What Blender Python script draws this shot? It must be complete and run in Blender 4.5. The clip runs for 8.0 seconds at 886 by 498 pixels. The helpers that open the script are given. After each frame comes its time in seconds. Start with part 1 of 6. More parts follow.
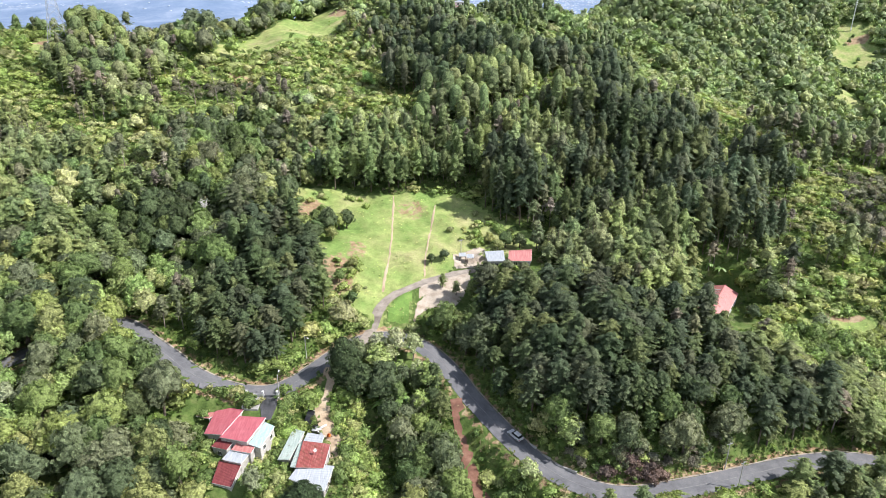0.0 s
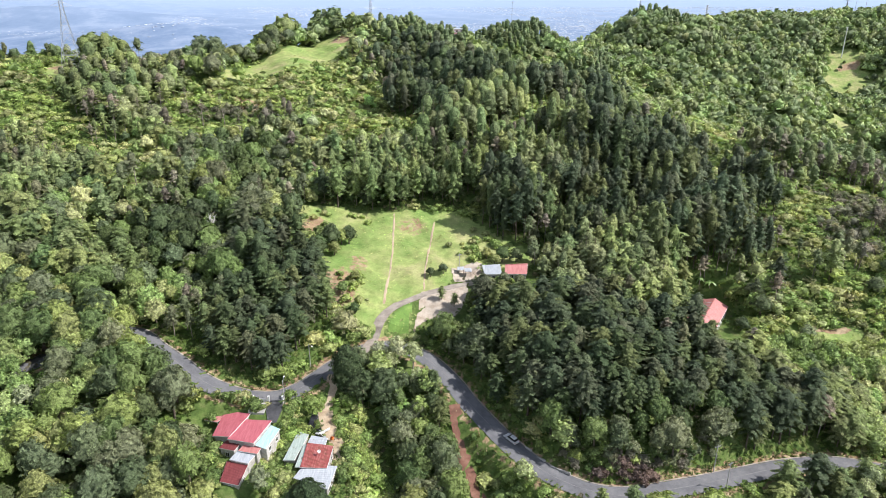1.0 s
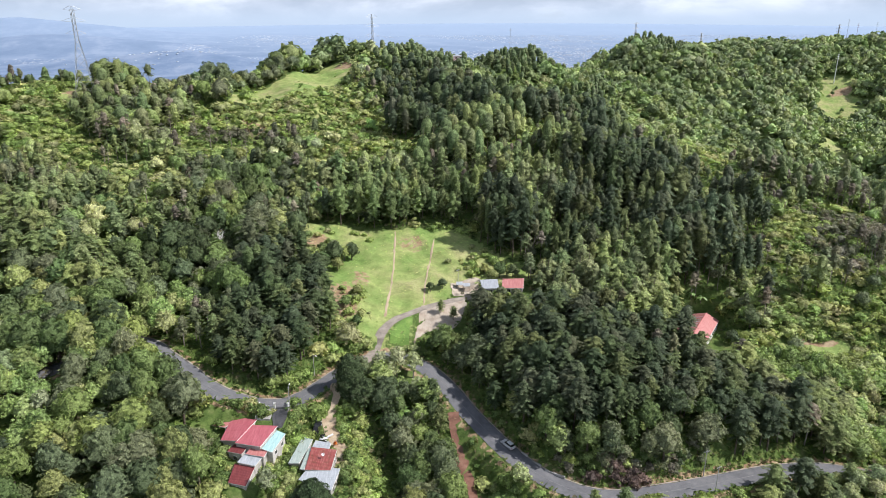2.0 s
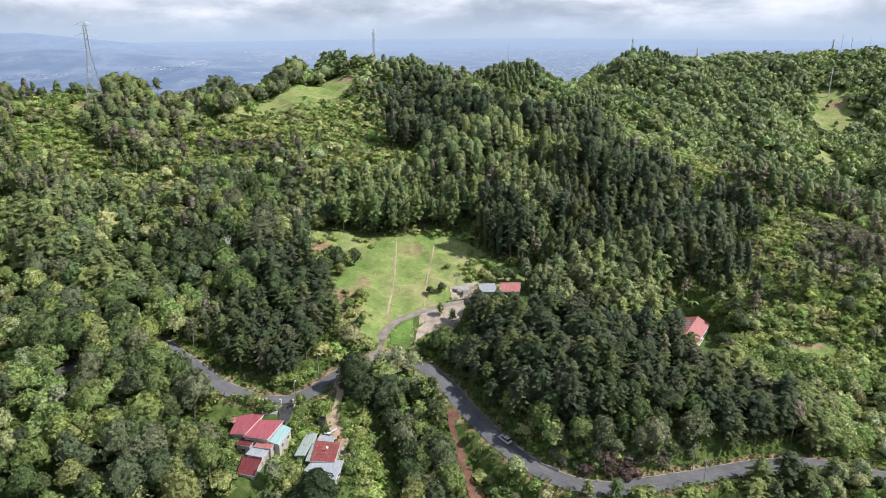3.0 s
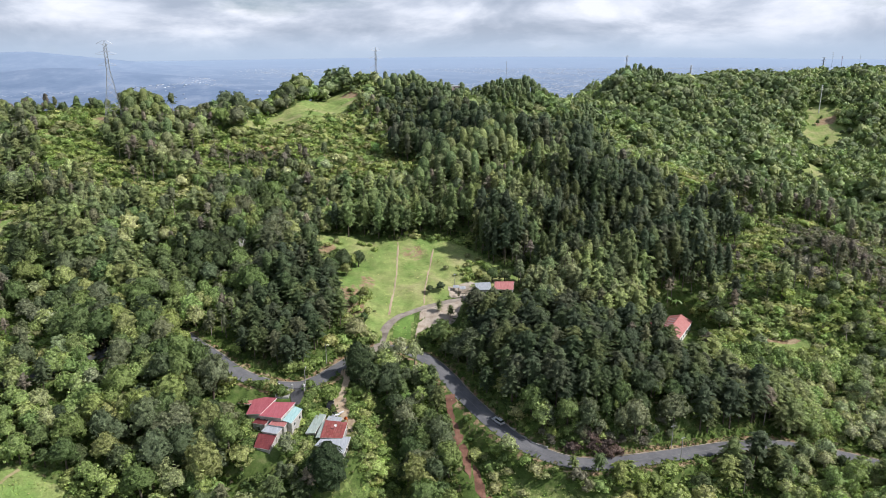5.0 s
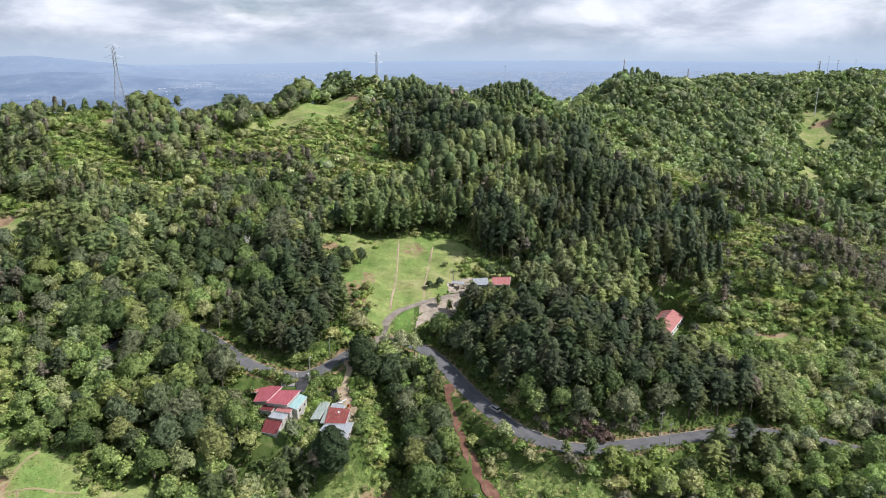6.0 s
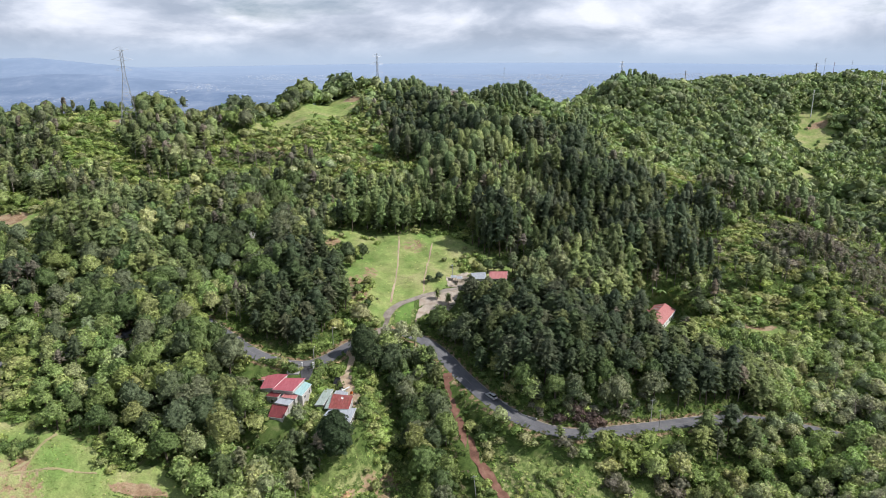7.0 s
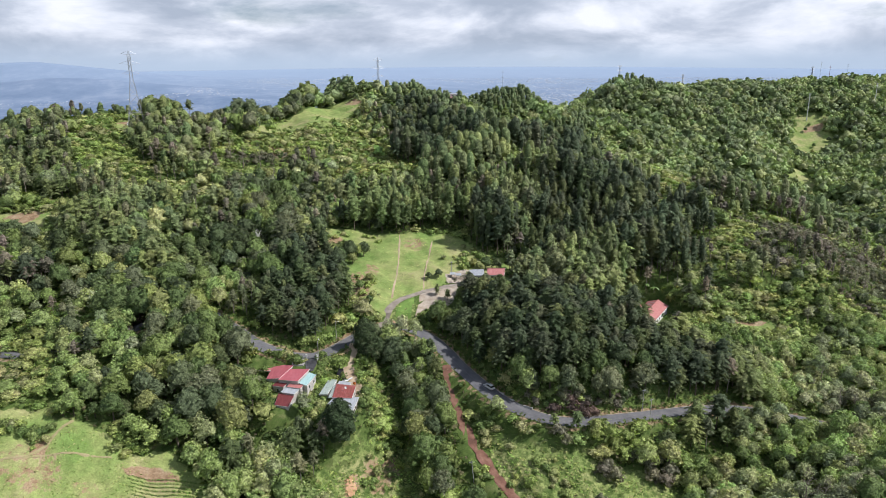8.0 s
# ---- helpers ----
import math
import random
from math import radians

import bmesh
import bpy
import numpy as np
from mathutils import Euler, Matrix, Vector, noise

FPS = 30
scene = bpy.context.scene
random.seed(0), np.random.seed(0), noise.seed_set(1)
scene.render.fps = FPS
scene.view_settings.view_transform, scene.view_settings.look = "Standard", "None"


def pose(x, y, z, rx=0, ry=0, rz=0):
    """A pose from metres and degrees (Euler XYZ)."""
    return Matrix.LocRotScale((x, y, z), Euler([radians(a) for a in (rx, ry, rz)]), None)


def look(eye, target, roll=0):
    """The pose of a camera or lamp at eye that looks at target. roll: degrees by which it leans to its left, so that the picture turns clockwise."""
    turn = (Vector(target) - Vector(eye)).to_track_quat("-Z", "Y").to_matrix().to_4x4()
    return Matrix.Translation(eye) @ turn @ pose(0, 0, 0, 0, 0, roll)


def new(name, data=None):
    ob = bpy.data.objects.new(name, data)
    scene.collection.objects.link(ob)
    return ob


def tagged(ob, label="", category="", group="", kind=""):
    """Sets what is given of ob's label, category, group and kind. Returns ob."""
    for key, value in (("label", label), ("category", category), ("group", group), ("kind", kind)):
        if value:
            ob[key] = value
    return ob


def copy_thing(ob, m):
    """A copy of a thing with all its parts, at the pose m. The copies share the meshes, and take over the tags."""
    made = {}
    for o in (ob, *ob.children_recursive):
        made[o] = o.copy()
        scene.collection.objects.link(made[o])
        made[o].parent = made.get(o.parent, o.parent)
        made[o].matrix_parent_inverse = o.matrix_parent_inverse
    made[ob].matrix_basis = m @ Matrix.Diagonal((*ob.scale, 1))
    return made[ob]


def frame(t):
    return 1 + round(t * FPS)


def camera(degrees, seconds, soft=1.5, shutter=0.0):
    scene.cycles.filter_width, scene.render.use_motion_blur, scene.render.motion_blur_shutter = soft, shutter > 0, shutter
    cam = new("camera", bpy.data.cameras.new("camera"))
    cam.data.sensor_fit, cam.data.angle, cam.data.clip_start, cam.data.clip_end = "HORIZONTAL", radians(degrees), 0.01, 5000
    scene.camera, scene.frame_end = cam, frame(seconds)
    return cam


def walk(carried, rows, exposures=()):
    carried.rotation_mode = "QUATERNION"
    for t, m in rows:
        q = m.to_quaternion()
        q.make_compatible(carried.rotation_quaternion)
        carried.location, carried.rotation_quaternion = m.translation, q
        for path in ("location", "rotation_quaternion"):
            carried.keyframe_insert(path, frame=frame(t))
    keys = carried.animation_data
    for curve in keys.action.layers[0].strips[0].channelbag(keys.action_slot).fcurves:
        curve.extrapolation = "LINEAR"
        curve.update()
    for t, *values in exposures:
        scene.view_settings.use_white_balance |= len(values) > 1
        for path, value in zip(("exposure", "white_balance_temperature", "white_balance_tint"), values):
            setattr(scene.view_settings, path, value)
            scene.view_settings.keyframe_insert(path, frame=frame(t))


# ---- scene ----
cam = camera(68.2, 8.0, soft=0.3)
METRES, EYE, TILT, LEAN, TURN = 75.0, 112.0, -23.2, 0.0, 0.0
ROWS = [
    (0.0, 0.0, 0.0, 0.0, 0.0, 0.0, -0.0),
    (0.5, 0.0023, -0.0547, -0.0269, 0.01, 1.09, 0.05),
    (1.0, 0.0052, -0.1107, -0.0526, -0.0, 2.2, 0.05),
    (1.5, 0.0076, -0.1667, -0.0784, 0.01, 3.39, 0.07),
    (3.0, 0.015, -0.3343, -0.1564, 0.07, 5.6, 0.11),
    (3.5, 0.0169, -0.3911, -0.1821, 0.09, 5.84, 0.12),
    (4.0, 0.0182, -0.4483, -0.2087, 0.09, 6.27, 0.13),
    (4.5, 0.0203, -0.5054, -0.2357, 0.09, 6.74, 0.14),
    (6.0, 0.0288, -0.6787, -0.3159, 0.1, 7.4, 0.15),
    (6.5, 0.0316, -0.7362, -0.3422, 0.11, 7.46, 0.17),
    (7.0, 0.0341, -0.793, -0.3685, 0.11, 7.57, 0.16),
    (7.5, 0.036, -0.8505, -0.3942, 0.11, 7.71, 0.17),
    (8.0, 0.0371, -0.9066, -0.4202, 0.1, 7.9, 0.18),
]
EXPOSURES = [(0.0, 0.82, 6150, 15), (1.5, 0.56, 6150, 15), (3.2, 0.2, 6150, 15), (4.5, 0.16, 6150, 15), (8.0, 0.16, 6150, 15)]
walk(cam, [(t, pose(0, 0, EYE, TILT, LEAN, TURN) @ pose(METRES * x, METRES * y, METRES * z, 90 + pitch, roll, yaw)) for t, x, y, z, yaw, pitch, roll in ROWS], EXPOSURES)

# ---- sky and sun ----
SUN_ELEVATION, SUN_AZIMUTH = 46.0, 96.0     # azimuth clockwise from +y


def build_sky():
    world = bpy.data.worlds.new("sky")
    scene.world = world
    world.use_nodes = True
    nt = world.node_tree
    nt.nodes.clear()
    out = nt.nodes.new("ShaderNodeOutputWorld")
    bg = nt.nodes.new("ShaderNodeBackground")
    sky = nt.nodes.new("ShaderNodeTexSky")
    sky.sky_type, sky.sun_disc = "NISHITA", False
    sky.sun_elevation, sky.sun_rotation = radians(SUN_ELEVATION), radians(SUN_AZIMUTH)
    sky.altitude = 1400
    dim = nt.nodes.new("ShaderNodeVectorMath")
    dim.operation = "SCALE"
    dim.inputs["Scale"].default_value = 0.065
    nt.links.new(sky.outputs[0], dim.inputs[0])
    co = nt.nodes.new("ShaderNodeTexCoord")
    sep = nt.nodes.new("ShaderNodeSeparateXYZ")
    nt.links.new(co.outputs["Generated"], sep.inputs[0])
    stretch = nt.nodes.new("ShaderNodeMapping")
    stretch.inputs["Scale"].default_value = (1.0, 1.0, 2.7)
    stretch.inputs["Location"].default_value = (3.1, 0.4, 0.75)
    nt.links.new(co.outputs["Generated"], stretch.inputs[0])

    def cloud_noise(scale, detail, rough, distortion):
        n = nt.nodes.new("ShaderNodeTexNoise")
        n.inputs["Scale"].default_value, n.inputs["Detail"].default_value = scale, detail
        n.inputs["Roughness"].default_value, n.inputs["Distortion"].default_value = rough, distortion
        nt.links.new(stretch.outputs[0], n.inputs[0])
        return n

    def ramp(source, stops):
        r = nt.nodes.new("ShaderNodeValToRGB")
        while len(r.color_ramp.elements) < len(stops):
            r.color_ramp.elements.new(0.5)
        for e, (p, c) in zip(r.color_ramp.elements, stops):
            e.position, e.color = p, (*c, 1)
        nt.links.new(source, r.inputs[0])
        return r

    def mix(fac, a, b):
        m = nt.nodes.new("ShaderNodeMix")
        m.data_type = "RGBA"
        for s, i in ((fac, 0), (a, 6), (b, 7)):
            if isinstance(s, tuple):
                m.inputs[i].default_value = (*s, 1)
            else:
                nt.links.new(s, m.inputs[i])
        return m.outputs[2]

    big = cloud_noise(4.0, 12, 0.55, 0.2)
    tone = cloud_noise(5.2, 12, 0.56, 0.25)
    cover = ramp(big.outputs[0], [(0.24, (0, 0, 0)), (0.38, (1, 1, 1))])
    colour = ramp(tone.outputs[0], [(0.36, (0.40, 0.46, 0.53)), (0.46, (0.53, 0.585, 0.65)), (0.54, (0.72, 0.765, 0.81)), (0.62, (0.87, 0.895, 0.915))])
    # the cover thins out overhead
    high = ramp(sep.outputs[2], [(0.16, (1, 1, 1)), (0.5, (0.35, 0.35, 0.35))])
    share = nt.nodes.new("ShaderNodeMath")
    share.operation = "MULTIPLY"
    nt.links.new(cover.outputs[0], share.inputs[0])
    nt.links.new(high.outputs[0], share.inputs[1])
    clouds = mix(share.outputs[0], dim.outputs[0], colour.outputs[0])
    # haze that closes the view along the horizon
    low = ramp(sep.outputs[2], [(0.0, (1, 1, 1)), (0.012, (0.85, 0.85, 0.85)), (0.042, (0, 0, 0))])
    full = mix(low.outputs[0], clouds, (0.45, 0.55, 0.655))
    nt.links.new(full, bg.inputs[0])
    bg.inputs[1].default_value = 1.0
    nt.links.new(bg.outputs[0], out.inputs[0])


build_sky()
sun = new("sun", bpy.data.lights.new("sun", "SUN"))
sun.data.energy, sun.data.angle, sun.data.color = 4.5, radians(0.6), (1.0, 0.95, 0.86)
az, el = radians(SUN_AZIMUTH), radians(SUN_ELEVATION)
sun.matrix_world = look((0, 0, 0), (-math.sin(az) * math.cos(el), -math.cos(az) * math.cos(el), -math.sin(el)))
sun.location = (300, 100, 400)


# ---- materials ----
def material(name):
    m = bpy.data.materials.new(name)
    m.use_nodes = True
    nt = m.node_tree
    return m, nt, nt.nodes["Principled BSDF"]


def link(nt, a, b):
    nt.links.new(a, b)


def n_noise(nt, scale, detail=5, rough=0.6, vector=None):
    n = nt.nodes.new("ShaderNodeTexNoise")
    n.inputs["Scale"].default_value, n.inputs["Detail"].default_value, n.inputs["Roughness"].default_value = scale, detail, rough
    if vector is None:
        vector = nt.nodes.new("ShaderNodeTexCoord").outputs["Object"]
    link(nt, vector, n.inputs["Vector"])
    return n.outputs[0]


def n_ramp(nt, source, stops):
    r = nt.nodes.new("ShaderNodeValToRGB")
    while len(r.color_ramp.elements) < len(stops):
        r.color_ramp.elements.new(0.5)
    for e, (p, c) in zip(r.color_ramp.elements, stops):
        e.position, e.color = p, (*c, 1) if isinstance(c, tuple) else (c, c, c, 1)
    link(nt, source, r.inputs[0])
    return r.outputs[0]


def n_mix(nt, fac, a, b, mode="MIX"):
    m = nt.nodes.new("ShaderNodeMix")
    m.data_type, m.blend_type = "RGBA", mode
    for s, i in ((fac, 0), (a, 6), (b, 7)):
        if isinstance(s, (int, float)):
            m.inputs[i].default_value = s if i == 0 else (s, s, s, 1)
        elif isinstance(s, tuple):
            m.inputs[i].default_value = (*s, 1)
        else:
            link(nt, s, m.inputs[i])
    return m.outputs[2]


def n_bump(nt, bsdf, height, strength, distance):
    b = nt.nodes.new("ShaderNodeBump")
    b.inputs["Strength"].default_value, b.inputs["Distance"].default_value = strength, distance
    link(nt, height, b.inputs["Height"])
    link(nt, b.outputs[0], bsdf.inputs["Normal"])


def world_place(nt):
    return nt.nodes.new("ShaderNodeNewGeometry").outputs["Position"]


def leaf_material(name, through_light=0.3, spread=0.5, each_tree=True, open_share=0.0, grain=2.4):
    """Foliage: colour of the plant, varied leaf by leaf; open_share leaves gaps between the leaves of a spray."""
    m, nt, bsdf = material(name)
    col = nt.nodes.new("ShaderNodeAttribute")
    col.attribute_name = "leafcol"
    geo = nt.nodes.new("ShaderNodeNewGeometry")
    info = nt.nodes.new("ShaderNodeObjectInfo")
    place = geo.outputs["Position"]
    leafy = n_ramp(nt, geo.outputs["Random Per Island"], [(0.0, 1 - spread), (1.0, 1 + spread)])
    each = n_ramp(nt, info.outputs["Random"], [(0.0, (0.80, 0.85, 0.85)), (0.5, (1.0, 1.0, 1.0)), (1.0, (1.20, 1.14, 1.08))])
    patch = n_ramp(nt, n_noise(nt, 0.9, 3, 0.7, place), [(0.3, 0.82), (0.7, 1.18)])
    fine = n_noise(nt, grain, 4, 0.72, place)
    base = n_mix(nt, 1.0, n_mix(nt, 1.0, col.outputs["Color"], leafy, "MULTIPLY"), patch, "MULTIPLY")
    base = n_mix(nt, 1.0, base, n_ramp(nt, fine, [(0.33, 0.38), (0.67, 1.68)]), "MULTIPLY")
    if each_tree:
        base = n_mix(nt, 1.0, base, each, "MULTIPLY")
    link(nt, base, bsdf.inputs["Base Color"])
    bsdf.inputs["Roughness"].default_value = 0.6
    bsdf.inputs["Specular IOR Level"].default_value = 0.2
    n_bump(nt, bsdf, fine, 0.9, 1.3 / grain)
    tr = nt.nodes.new("ShaderNodeBsdfTranslucent")
    link(nt, n_mix(nt, 1.0, base, (1.2, 1.25, 0.85), "MULTIPLY"), tr.inputs[0])
    mx = nt.nodes.new("ShaderNodeMixShader")
    mx.inputs[0].default_value = through_light
    link(nt, bsdf.outputs[0], mx.inputs[1])
    link(nt, tr.outputs[0], mx.inputs[2])
    end = mx.outputs[0]
    if open_share:
        gap = nt.nodes.new("ShaderNodeBsdfTransparent")
        holes = nt.nodes.new("ShaderNodeMixShader")
        link(nt, n_ramp(nt, n_noise(nt, 3.4, 3, 0.8, place), [(open_share - 0.015, 0.0), (open_share + 0.015, 1.0)]), holes.inputs[0])
        link(nt, gap.outputs[0], holes.inputs[1])
        link(nt, end, holes.inputs[2])
        end = holes.outputs[0]
    link(nt, end, nt.nodes["Material Output"].inputs[0])
    return m


def surface(name, colours, scale=1.0, rough=0.8, metal=0.0, bump=0.0, bump_scale=None, fine=None, island=0.0):
    """Colour from two scales of noise; colours are dark, middle and light."""
    m, nt, bsdf = material(name)
    place = world_place(nt)
    big = n_noise(nt, scale, 6, 0.62, place)
    small = n_noise(nt, fine or scale * 9, 4, 0.6, place)
    base = n_ramp(nt, big, [(0.3, colours[0]), (0.5, colours[1]), (0.7, colours[2])])
    base = n_mix(nt, 1.0, base, n_ramp(nt, small, [(0.25, 0.78), (0.75, 1.2)]), "MULTIPLY")
    if island:
        geo = nt.nodes.new("ShaderNodeNewGeometry")
        base = n_mix(nt, 1.0, base, n_ramp(nt, geo.outputs["Random Per Island"], [(0, 1 - island), (1, 1 + island)]), "MULTIPLY")
    link(nt, base, bsdf.inputs["Base Color"])
    bsdf.inputs["Roughness"].default_value, bsdf.inputs["Metallic"].default_value = rough, metal
    if bump:
        n_bump(nt, bsdf, n_noise(nt, bump_scale or scale * 6, 5, 0.65, place), 0.8, bump)
    return m


def ground_material():
    m, nt, bsdf = material("ground")
    place = world_place(nt)
    zone = nt.nodes.new("ShaderNodeAttribute")
    zone.attribute_name = "zone"
    sep = nt.nodes.new("ShaderNodeSeparateColor")
    link(nt, zone.outputs["Color"], sep.inputs[0])
    big, mid, fine = n_noise(nt, 0.06, 6, 0.6, place), n_noise(nt, 0.35, 6, 0.65, place), n_noise(nt, 2.2, 5, 0.7, place)
    brush = n_ramp(nt, mid, [(0.3, (0.05, 0.085, 0.022)), (0.5, (0.10, 0.15, 0.04)), (0.7, (0.17, 0.19, 0.075))])
    lawn = n_ramp(nt, big, [(0.34, (0.18, 0.275, 0.075)), (0.5, (0.28, 0.335, 0.115)), (0.66, (0.38, 0.365, 0.175))])
    lawn = n_mix(nt, 1.0, lawn, n_ramp(nt, mid, [(0.3, 0.72), (0.7, 1.2)]), "MULTIPLY")
    soil = n_ramp(nt, mid, [(0.3, (0.21, 0.13, 0.075)), (0.5, (0.34, 0.24, 0.15)), (0.7, (0.42, 0.34, 0.22))])
    edge = n_noise(nt, 0.5, 6, 0.7, place)

    def mask(channel):
        add = nt.nodes.new("ShaderNodeMath")
        add.operation = "ADD"
        link(nt, channel, add.inputs[0])
        link(nt, edge, add.inputs[1])
        return n_ramp(nt, add.outputs[0], [(0.88, 0.0), (1.08, 1.0)])

    base = n_mix(nt, mask(sep.outputs[0]), brush, lawn)
    base = n_mix(nt, mask(sep.outputs[1]), base, soil)
    base = n_mix(nt, 1.0, base, n_ramp(nt, fine, [(0.25, 0.68), (0.75, 1.28)]), "MULTIPLY")
    # valley land: blue haze painted into the base colour, paler with distance
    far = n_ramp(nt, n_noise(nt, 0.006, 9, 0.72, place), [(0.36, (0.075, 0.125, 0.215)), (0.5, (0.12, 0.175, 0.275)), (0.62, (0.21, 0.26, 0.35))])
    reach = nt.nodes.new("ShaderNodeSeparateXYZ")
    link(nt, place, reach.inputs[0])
    haze_span = nt.nodes.new("ShaderNodeMapRange")
    haze_span.inputs["From Min"].default_value, haze_span.inputs["From Max"].default_value = 1500, 4700
    link(nt, reach.outputs[1], haze_span.inputs["Value"])
    far = n_mix(nt, haze_span.outputs[0], far, (0.29, 0.375, 0.50))
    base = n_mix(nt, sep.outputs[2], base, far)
    link(nt, base, bsdf.inputs["Base Color"])
    bsdf.inputs["Roughness"].default_value = 0.95
    bsdf.inputs["Specular IOR Level"].default_value = 0.1
    n_bump(nt, bsdf, fine, 0.7, 0.25)
    return m


def metal_sheet(name, colours, rust=0.0):
    """Corrugated roofing: faded paint, streaks that run down the sheet, rust at places."""
    m, nt, bsdf = material(name)
    co = nt.nodes.new("ShaderNodeTexCoord").outputs["Object"]
    st = nt.nodes.new("ShaderNodeMapping")
    st.inputs["Scale"].default_value = (3.0, 0.35, 0.35)
    link(nt, co, st.inputs[0])
    streak = n_noise(nt, 1.0, 6, 0.65, st.outputs[0])
    base = n_ramp(nt, streak, [(0.3, colours[0]), (0.5, colours[1]), (0.72, colours[2])])
    geo = nt.nodes.new("ShaderNodeNewGeometry")
    base = n_mix(nt, 1.0, base, n_ramp(nt, geo.outputs["Random Per Island"], [(0, 0.86), (1, 1.12)]), "MULTIPLY")
    spots = n_noise(nt, 0.9, 7, 0.7, co)
    base = n_mix(nt, n_ramp(nt, spots, [(0.62 - rust, 0.0), (0.72 - rust * 0.6, 1.0)]), base, (0.17, 0.065, 0.04))
    link(nt, base, bsdf.inputs["Base Color"])
    bsdf.inputs["Roughness"].default_value, bsdf.inputs["Metallic"].default_value = 0.5, 0.1
    return m


LEAF = leaf_material("leaves", 0.3, 0.45, True, 0.45, 3.2)
NEEDLE = leaf_material("needles", 0.22, 0.42, True, 0.45, 3.0)
WOOD_LEAF = leaf_material("forest_leaves", 0.3, 0.45, False, 0.45, 2.4)
WOOD_NEEDLE = leaf_material("forest_needles", 0.22, 0.42, False, 0.45, 2.4)
FAR_LEAF = leaf_material("far_leaves", 0.2, 0.25, False, 0.0, 1.1)
CORE = leaf_material("inner_leaves", 0.18, 0.0, True, 0.0, 2.0)
WOOD_CORE = leaf_material("forest_inner_leaves", 0.18, 0.0, False, 0.0, 1.5)
FAR_CORE = leaf_material("far_inner_leaves", 0.1, 0.3, False, 0.0, 1.0)
BARK = surface("bark", [(0.06, 0.045, 0.032), (0.12, 0.095, 0.07), (0.22, 0.19, 0.15)], 0.8, 0.95)
PALE_BARK = surface("pale_bark", [(0.16, 0.13, 0.11), (0.26, 0.22, 0.19), (0.36, 0.32, 0.28)], 0.8, 0.95)
DEAD_WOOD = surface("bleached_wood", [(0.42, 0.40, 0.37), (0.58, 0.56, 0.53), (0.70, 0.68, 0.65)], 1.2, 0.9)
GROUND = ground_material()
ASPHALT = surface("asphalt", [(0.085, 0.087, 0.095), (0.125, 0.127, 0.135), (0.165, 0.165, 0.17)], 0.25, 0.85, bump=0.01, fine=3)
LINE_PAINT = surface("line_paint", [(0.13, 0.13, 0.135), (0.19, 0.19, 0.19), (0.27, 0.27, 0.26)], 0.8, 0.8)
CONCRETE = surface("concrete", [(0.24, 0.23, 0.21), (0.36, 0.35, 0.33), (0.46, 0.45, 0.42)], 0.4, 0.9)
GRAVEL = surface("gravel", [(0.20, 0.17, 0.14), (0.29, 0.25, 0.21), (0.38, 0.34, 0.29)], 0.4, 0.95, bump=0.03, bump_scale=5)
LUSH_GRASS = surface("lush_grass", [(0.100, 0.180, 0.036), (0.135, 0.235, 0.046), (0.180, 0.280, 0.062)], 0.3, 0.95, bump=0.06, bump_scale=3)
CLAY = surface("orange_clay", [(0.40, 0.22, 0.12), (0.52, 0.31, 0.18), (0.58, 0.38, 0.24)], 0.5, 0.95)
RED_SOIL = surface("red_soil", [(0.10, 0.048, 0.032), (0.175, 0.086, 0.058), (0.25, 0.14, 0.10)], 0.3, 0.95, bump=0.06, bump_scale=2.5)
DRY_SOIL = surface("dry_soil", [(0.27, 0.19, 0.12), (0.40, 0.31, 0.21), (0.48, 0.40, 0.29)], 0.3, 0.95, bump=0.04, bump_scale=3)
PALE_SOIL = surface("pale_soil", [(0.30, 0.24, 0.18), (0.41, 0.35, 0.28), (0.49, 0.43, 0.35)], 0.3, 0.95, bump=0.03, bump_scale=3)
RED_ROOF = metal_sheet("red_roofing", [(0.38, 0.085, 0.105), (0.48, 0.13, 0.155), (0.56, 0.20, 0.225)])
PINK_ROOF = metal_sheet("faded_red_roofing", [(0.40, 0.135, 0.125), (0.49, 0.195, 0.18), (0.55, 0.27, 0.25)])
MAROON_ROOF = metal_sheet("maroon_roofing", [(0.13, 0.025, 0.028), (0.19, 0.04, 0.042), (0.27, 0.08, 0.075)], 0.04)
RUST_ROOF = metal_sheet("rusted_red_roofing", [(0.23, 0.05, 0.045), (0.31, 0.08, 0.07), (0.44, 0.2, 0.18)], 0.1)
TEAL_ROOF = metal_sheet("teal_roofing", [(0.25, 0.42, 0.42), (0.36, 0.55, 0.54), (0.48, 0.64, 0.62)])
GREEN_ROOF = metal_sheet("pale_green_roofing", [(0.3, 0.38, 0.34), (0.42, 0.5, 0.45), (0.55, 0.6, 0.56)], 0.03)
ZINC_ROOF = metal_sheet("zinc_roofing", [(0.30, 0.33, 0.36), (0.42, 0.45, 0.48), (0.54, 0.57, 0.59)], 0.0)
TRODDEN = surface("trodden_grass", [(0.25, 0.25, 0.11), (0.32, 0.28, 0.14), (0.38, 0.32, 0.19)], 0.5, 0.95)
WALL = surface("plaster", [(0.28, 0.26, 0.23), (0.42, 0.40, 0.37), (0.54, 0.51, 0.48)], 0.5, 0.9)
WHITE = surface("white_paint", [(0.62, 0.61, 0.58), (0.74, 0.73, 0.71), (0.8, 0.8, 0.78)], 0.8, 0.7)
DARK = surface("dark_glass", [(0.015, 0.016, 0.018), (0.025, 0.027, 0.03), (0.04, 0.042, 0.045)], 1.0, 0.15)
